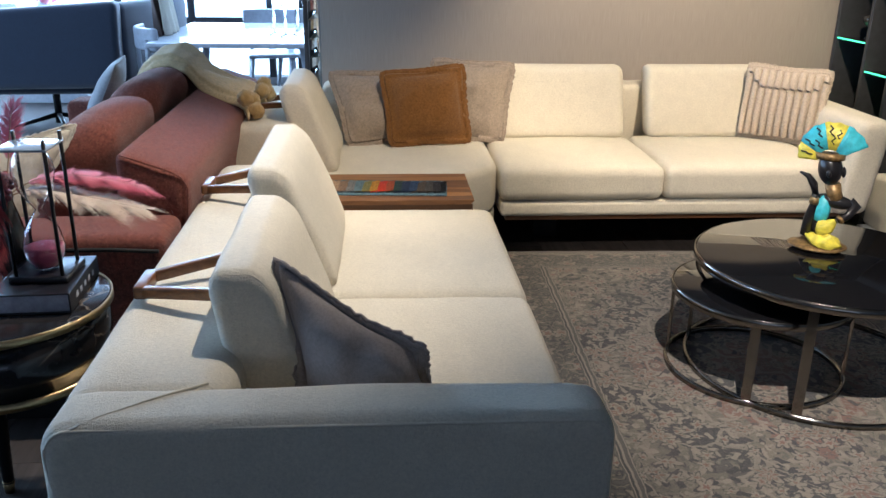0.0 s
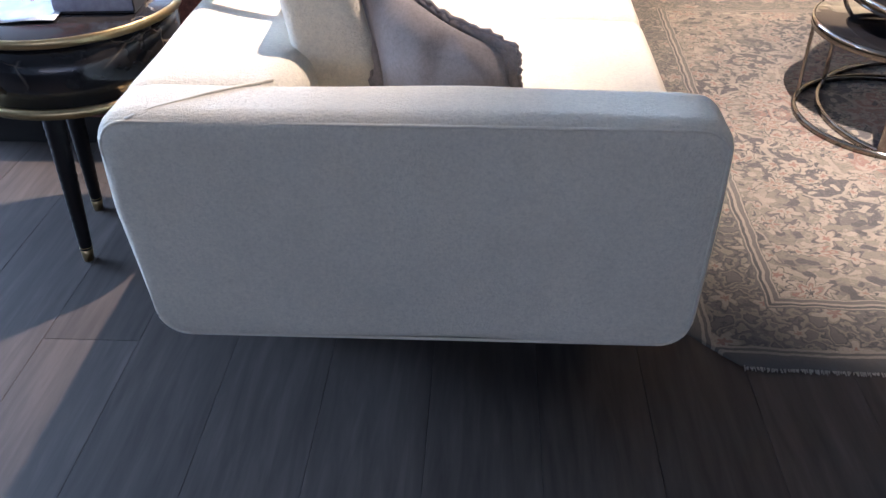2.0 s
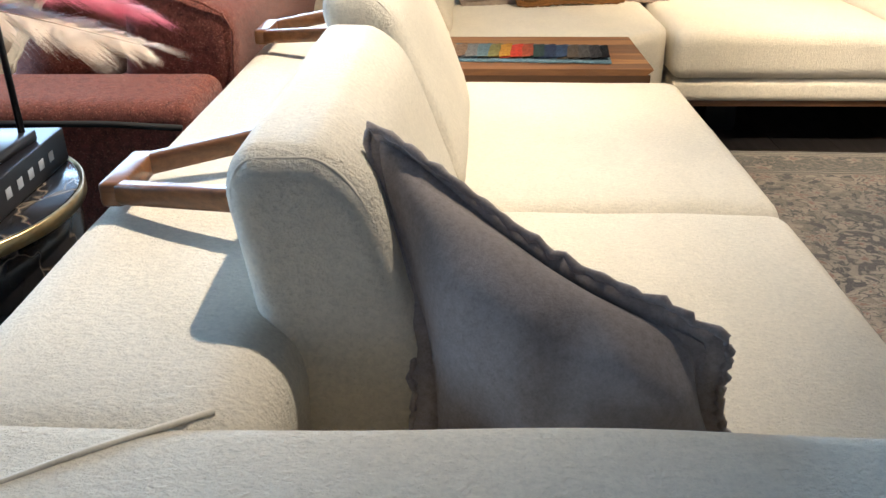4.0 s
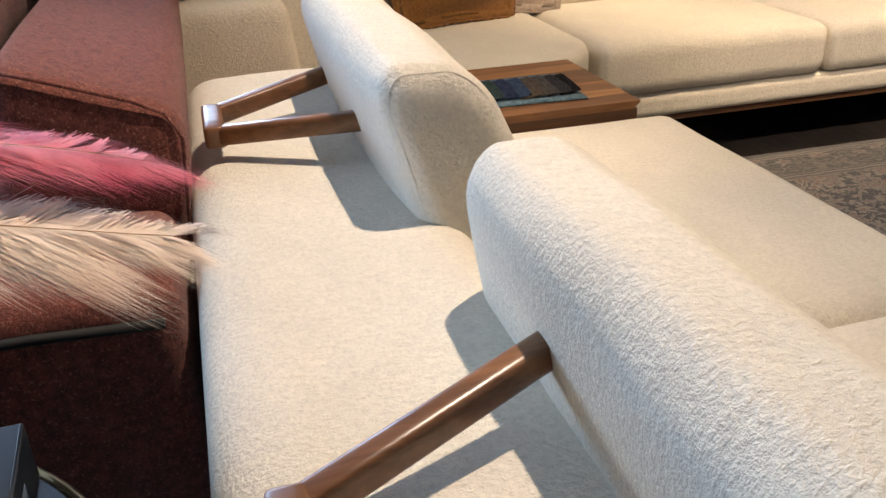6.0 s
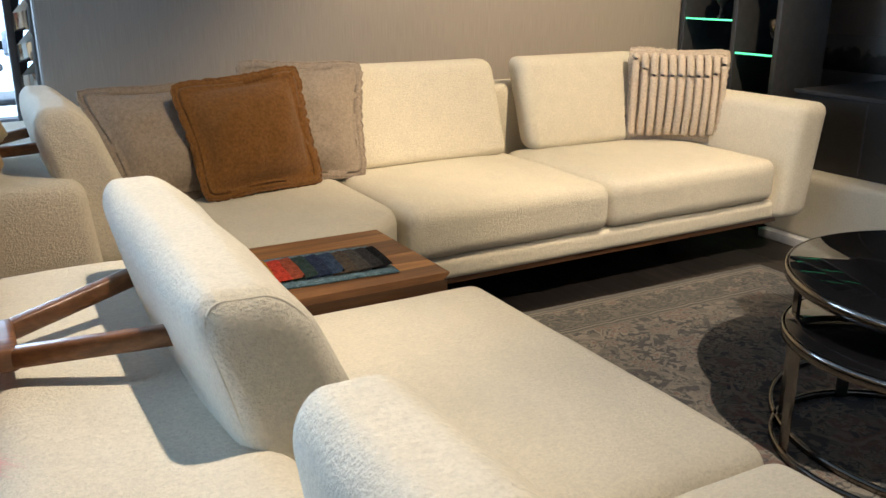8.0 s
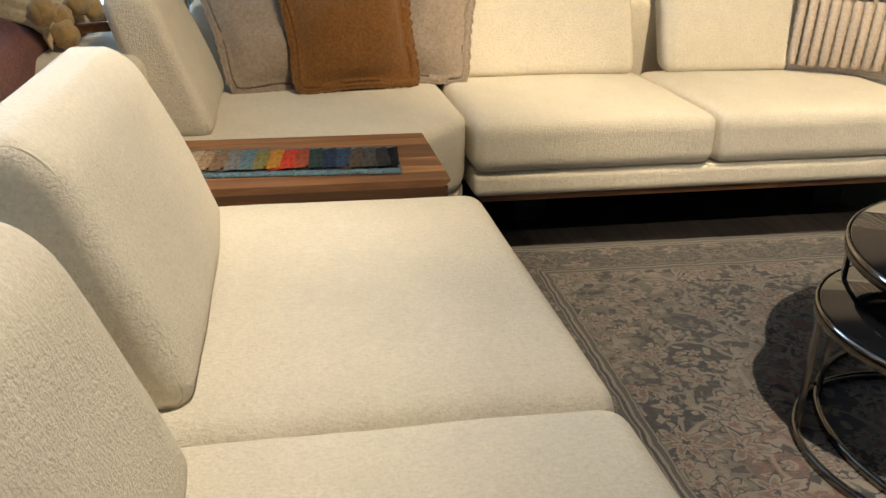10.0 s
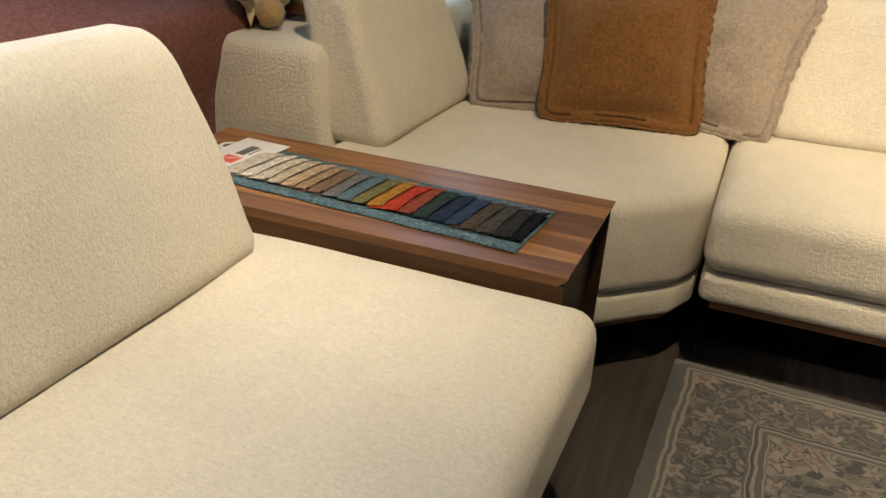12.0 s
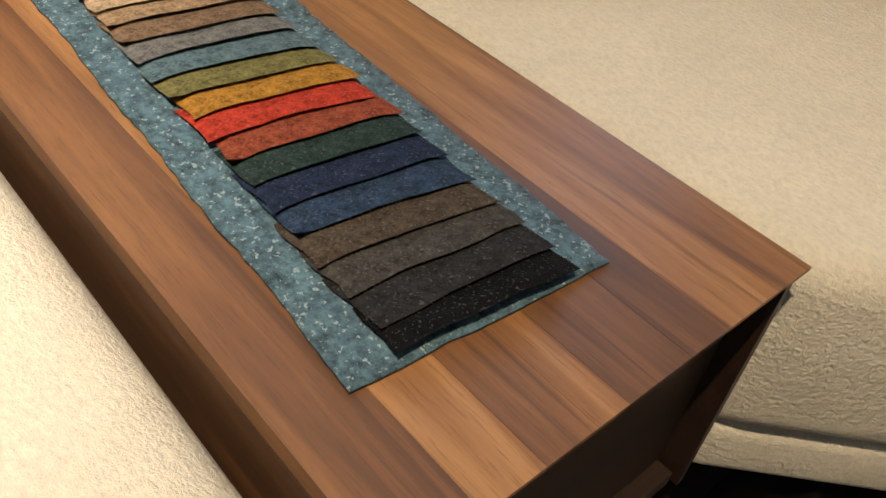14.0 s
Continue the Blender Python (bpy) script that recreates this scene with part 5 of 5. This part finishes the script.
def drape_mesh(x0, x1, seed):
    pts, faces = [], []
    for j in range(15):
        for i in range(11):
            u, v = i / 10, j / 14
            y = 7.40 + 0.35 * u
            fold_ = 0.035 * math.sin(u * 14 + seed) * (0.3 + v)
            x = x0 + (x1 - x0) * v * 0.3 + fold_
            pts.append((x, y, 1.06 - 0.34 * v * (1 - 0.2 * math.sin(u * 5))))
    for j in range(14):
        for i in range(10):
            a = j * 11 + i
            faces.append((a, a + 1, a + 12, a + 11))
    return pts, faces


for nm, x, m, s in (("cloth", -0.74, CREAM, 0.0), ("lining", -0.80, plain("brown_cloth", (0.09, 0.06, 0.05), 0.9), 1.3)):
    o = part(nm, drape_mesh(x, x + 0.1, s), m, drape)
    o.modifiers.new("thick", "SOLIDIFY").thickness = 0.012

dine = thing("dining_table", "white lacquer dining table with splayed legs by the window", "table", at=(-0.12, 7.75, 0))
part("tabletop", rbox(-0.62, 0.62, -0.85, 0.75, 0.725, 0.76, 0.012, 2), plain("gloss_white", (0.62, 0.66, 0.72), 0.12), dine)
for sx in (-1, 1):
    for sy in (-1, 1):
        part("leg", tube([(0.46 * sx, 0.62 * sy, 0.73), (0.56 * sx, 0.70 * sy, 0.0)], [0.045, 0.028], 4), GREYPLASTIC, dine)


def dining_chair():
    c = thing("dining_chair", "pale grey moulded dining chair with curved backrest", "chair", "chairs at the dining table")
    part("seat", rbox(-0.22, 0.22, -0.22, 0.22, 0.43, 0.47, 0.018, 3), GREYPLASTIC, c)
    part("backrest", rbox(-0.24, 0.24, 0.20, 0.24, 0.68, 0.84, 0.018, 6, lambda p: Vector((p.x, p.y - 1.6 * p.x * p.x, p.z))), GREYPLASTIC, c)
    for sx in (-1, 1):
        part("back_post", tube([(0.17 * sx, 0.19, 0.45), (0.18 * sx, 0.19, 0.76)], 0.018, 8), GREYPLASTIC, c)
        for sy in (-1, 1):
            part("leg", tube([(0.18 * sx, 0.17 * sy, 0.44), (0.22 * sx, 0.22 * sy, 0.0)], [0.022, 0.014], 8), GREYPLASTIC, c)
    return c


dc = dining_chair()
dc.matrix_basis = pose(-0.68, 7.35, 0, 0, 0, 115)
for m in (pose(0.50, 8.15, 0, 0, 0, -80), pose(0.95, 8.1, 0, 0, 0, -120), pose(-0.10, 8.85, 0, 0, 0, 10), pose(0.20, 8.9, 0, 0, 0, -10), pose(-2.6, 9.2, 0, 0, 0, 60)):
    copy_thing(dc, m)
for x, y, h in ((0.10, 7.45, 0.34), (0.20, 7.30, 0.26), (0.27, 7.55, 0.30)):
    v = thing("glass_candlestick", "slender clear glass candlestick on the dining table", "candlestick", "candlesticks", at=(x, y, 0.7605))
    part("stem", lathe([(0.045, 0.0), (0.04, 0.008), (0.008, 0.03), (0.014, h * 0.4), (0.006, h * 0.55), (0.012, h * 0.8), (0.03, h * 0.9), (0.032, h)], 18), GLASS, v)

vase2 = thing("flower_vase", "white vase with pink flowers on a white stand", "vase", at=(-2.15, 9.0, 0))
part("stand", box(-0.35, 0.35, -0.2, 0.2, 0, 0.70), WHITE, vase2)
part("pot", lathe([(0.05, 0.702), (0.08, 0.78), (0.06, 0.9), (0.065, 0.92)], 20), WHITE, vase2)
for i in range(14):
    a = i * 2.4
    part("bloom", pompom((0.09 * math.cos(a), 0.09 * math.sin(a), 0.98 + 0.06 * math.sin(i * 1.7)), 0.045, i), PLUMES["pink"], vase2)

# black shelving with lit glass shelves, beside the sofa's arm
rack = thing("shelving_unit", "black open shelving with green-lit glass shelves", "shelf")
part("back_panel", box(3.86, 3.88, 4.99, 5.59, 0.0, 2.4), BLACKUNIT, rack)
for y in (5.57, 5.235, 4.985):
    part("upright", box(3.53, 3.86, y - 0.014, y + 0.014, 0.0, 2.4), GREYPOST, rack)
for y0, y1, zs in ((5.25, 5.555, (0.50, 0.957, 1.40, 1.85)), (5.0, 5.22, (0.35, 0.81, 1.25, 1.70))):
    for z in zs:
        s = part("shelf", box(3.545, 3.855, y0, y1, z, z + 0.008, 0.001), BLACKGLASS, rack, "dark glass shelf")
        part("lit_edge", box(3.537, 3.5445, y0, y1, z, z + 0.008, 0.001), GREENEDGE, s, "green glowing edge")
    part("base", box(3.54, 3.855, y0, y1, 0.0, 0.06), BLACKUNIT, rack)
for x, y, z, h in ((3.66, 5.44, 0.966, 0.13), (3.72, 5.12, 0.819, 0.10), (3.66, 5.08, 0.819, 0.16)):
    o = thing("ornament", "smoked glass ornament on the black shelving", "ornament", "ornaments", at=(x, y, z))
    part("bowl", lathe([(0.03, 0.0), (0.012, 0.015), (0.01, h * 0.4), (0.045, h * 0.7), (0.05, h * 0.9), (0.035, h)], 20), CHROME if h > 0.14 else SPARK, o)

# low cream bench and dark cabinet past the shelving
bench = thing("bench", "low cream upholstered bench on the floor past the sofa arm", "bench")
part("body", rbox(3.50, 4.355, 3.2, 4.93, 0.04, 0.325, 0.03, 5), CREAM, bench)
part("skirting", box(3.47, 4.35, 3.25, 4.91, 0.0, 0.04), WHITE, bench)
cab = thing("sideboard", "low dark grey sideboard standing on the cream bench", "cabinet")
part("body", box(3.62, 4.35, 4.05, 4.91, 0.326, 0.655, 0.004), plain("dark_grey_lacquer", (0.03, 0.027, 0.026), 0.45), cab, smooth=False)
part("top", box(3.61, 4.355, 4.04, 4.92, 0.656, 0.675, 0.003), GREYPOST, cab, smooth=False)
for y in (4.30, 4.55):
    part("door_gap", box(3.616, 3.620, y - 0.004, y + 0.004, 0.34, 0.64, 0.0005), GREYPOST, cab)


def picture_material():
    n = Nodes("misty_tree_print", 0.5)
    sep = n.t.nodes.new("ShaderNodeSeparateXYZ")
    n.link(n.co, sep.inputs[0])
    h = n.math("ADD", sep.outputs["Z"], n.math("MULTIPLY", n.noise(7, 4), -0.30))
    n.colour(n.ramp(h, [(0.55, (0.035, 0.03, 0.028)), (0.62, (0.10, 0.085, 0.075)), (0.64, (0.30, 0.27, 0.24))]))
    return n.mat


pic = thing("picture", "pale print of dark misty trees mounted above the sideboard", "picture")
part("print", box(4.352, 4.367, 4.45, 5.56, 0.69, 0.875, 0.002), picture_material(), pic)


# ---------- floor planks ----------
PW, PL = 0.22, 1.45
plank_meshes = {}


def plank_mesh(length):
    key = round(length, 3)
    if key not in plank_meshes:
        me = bpy.data.meshes.new("plank")
        p, f = rbox(0.0005, PW - 0.0005, 0.0005, length - 0.0005, -0.0058, 0.0, 0.0008, 1, None, 1)
        me.from_pydata([tuple(v) for v in p], [], f)
        me.materials.append(PLANK)
        plank_meshes[key] = me
    return plank_meshes[key]


rest = []
near = 0
for i in range(int(12 / PW)):
    x = -6 + i * PW
    y = -4 - (i * 0.47 % 1.0) * PL
    while y < 10:
        a, b = max(y, -4), min(y + PL, 10)
        if b - a > 0.05:
            if -1.9 < x < 3.6 and 0.2 < y + PL and y < 7.2 and near < 300:
                o = new("plank", plank_mesh(b - a))
                o.parent = floor
                o.location = (x, a, 0)
                near += 1
            else:
                rest.append(([(x + 0.0012, a + 0.0012, 0), (x + PW - 0.0012, a + 0.0012, 0), (x + PW - 0.0012, b - 0.0012, 0), (x + 0.0012, b - 0.0012, 0)], [(0, 1, 2, 3)]))
        y += PL
far = part("far_planks", join(*rest), PLANK, floor, smooth=False)
tagged(far, kind="stuff")
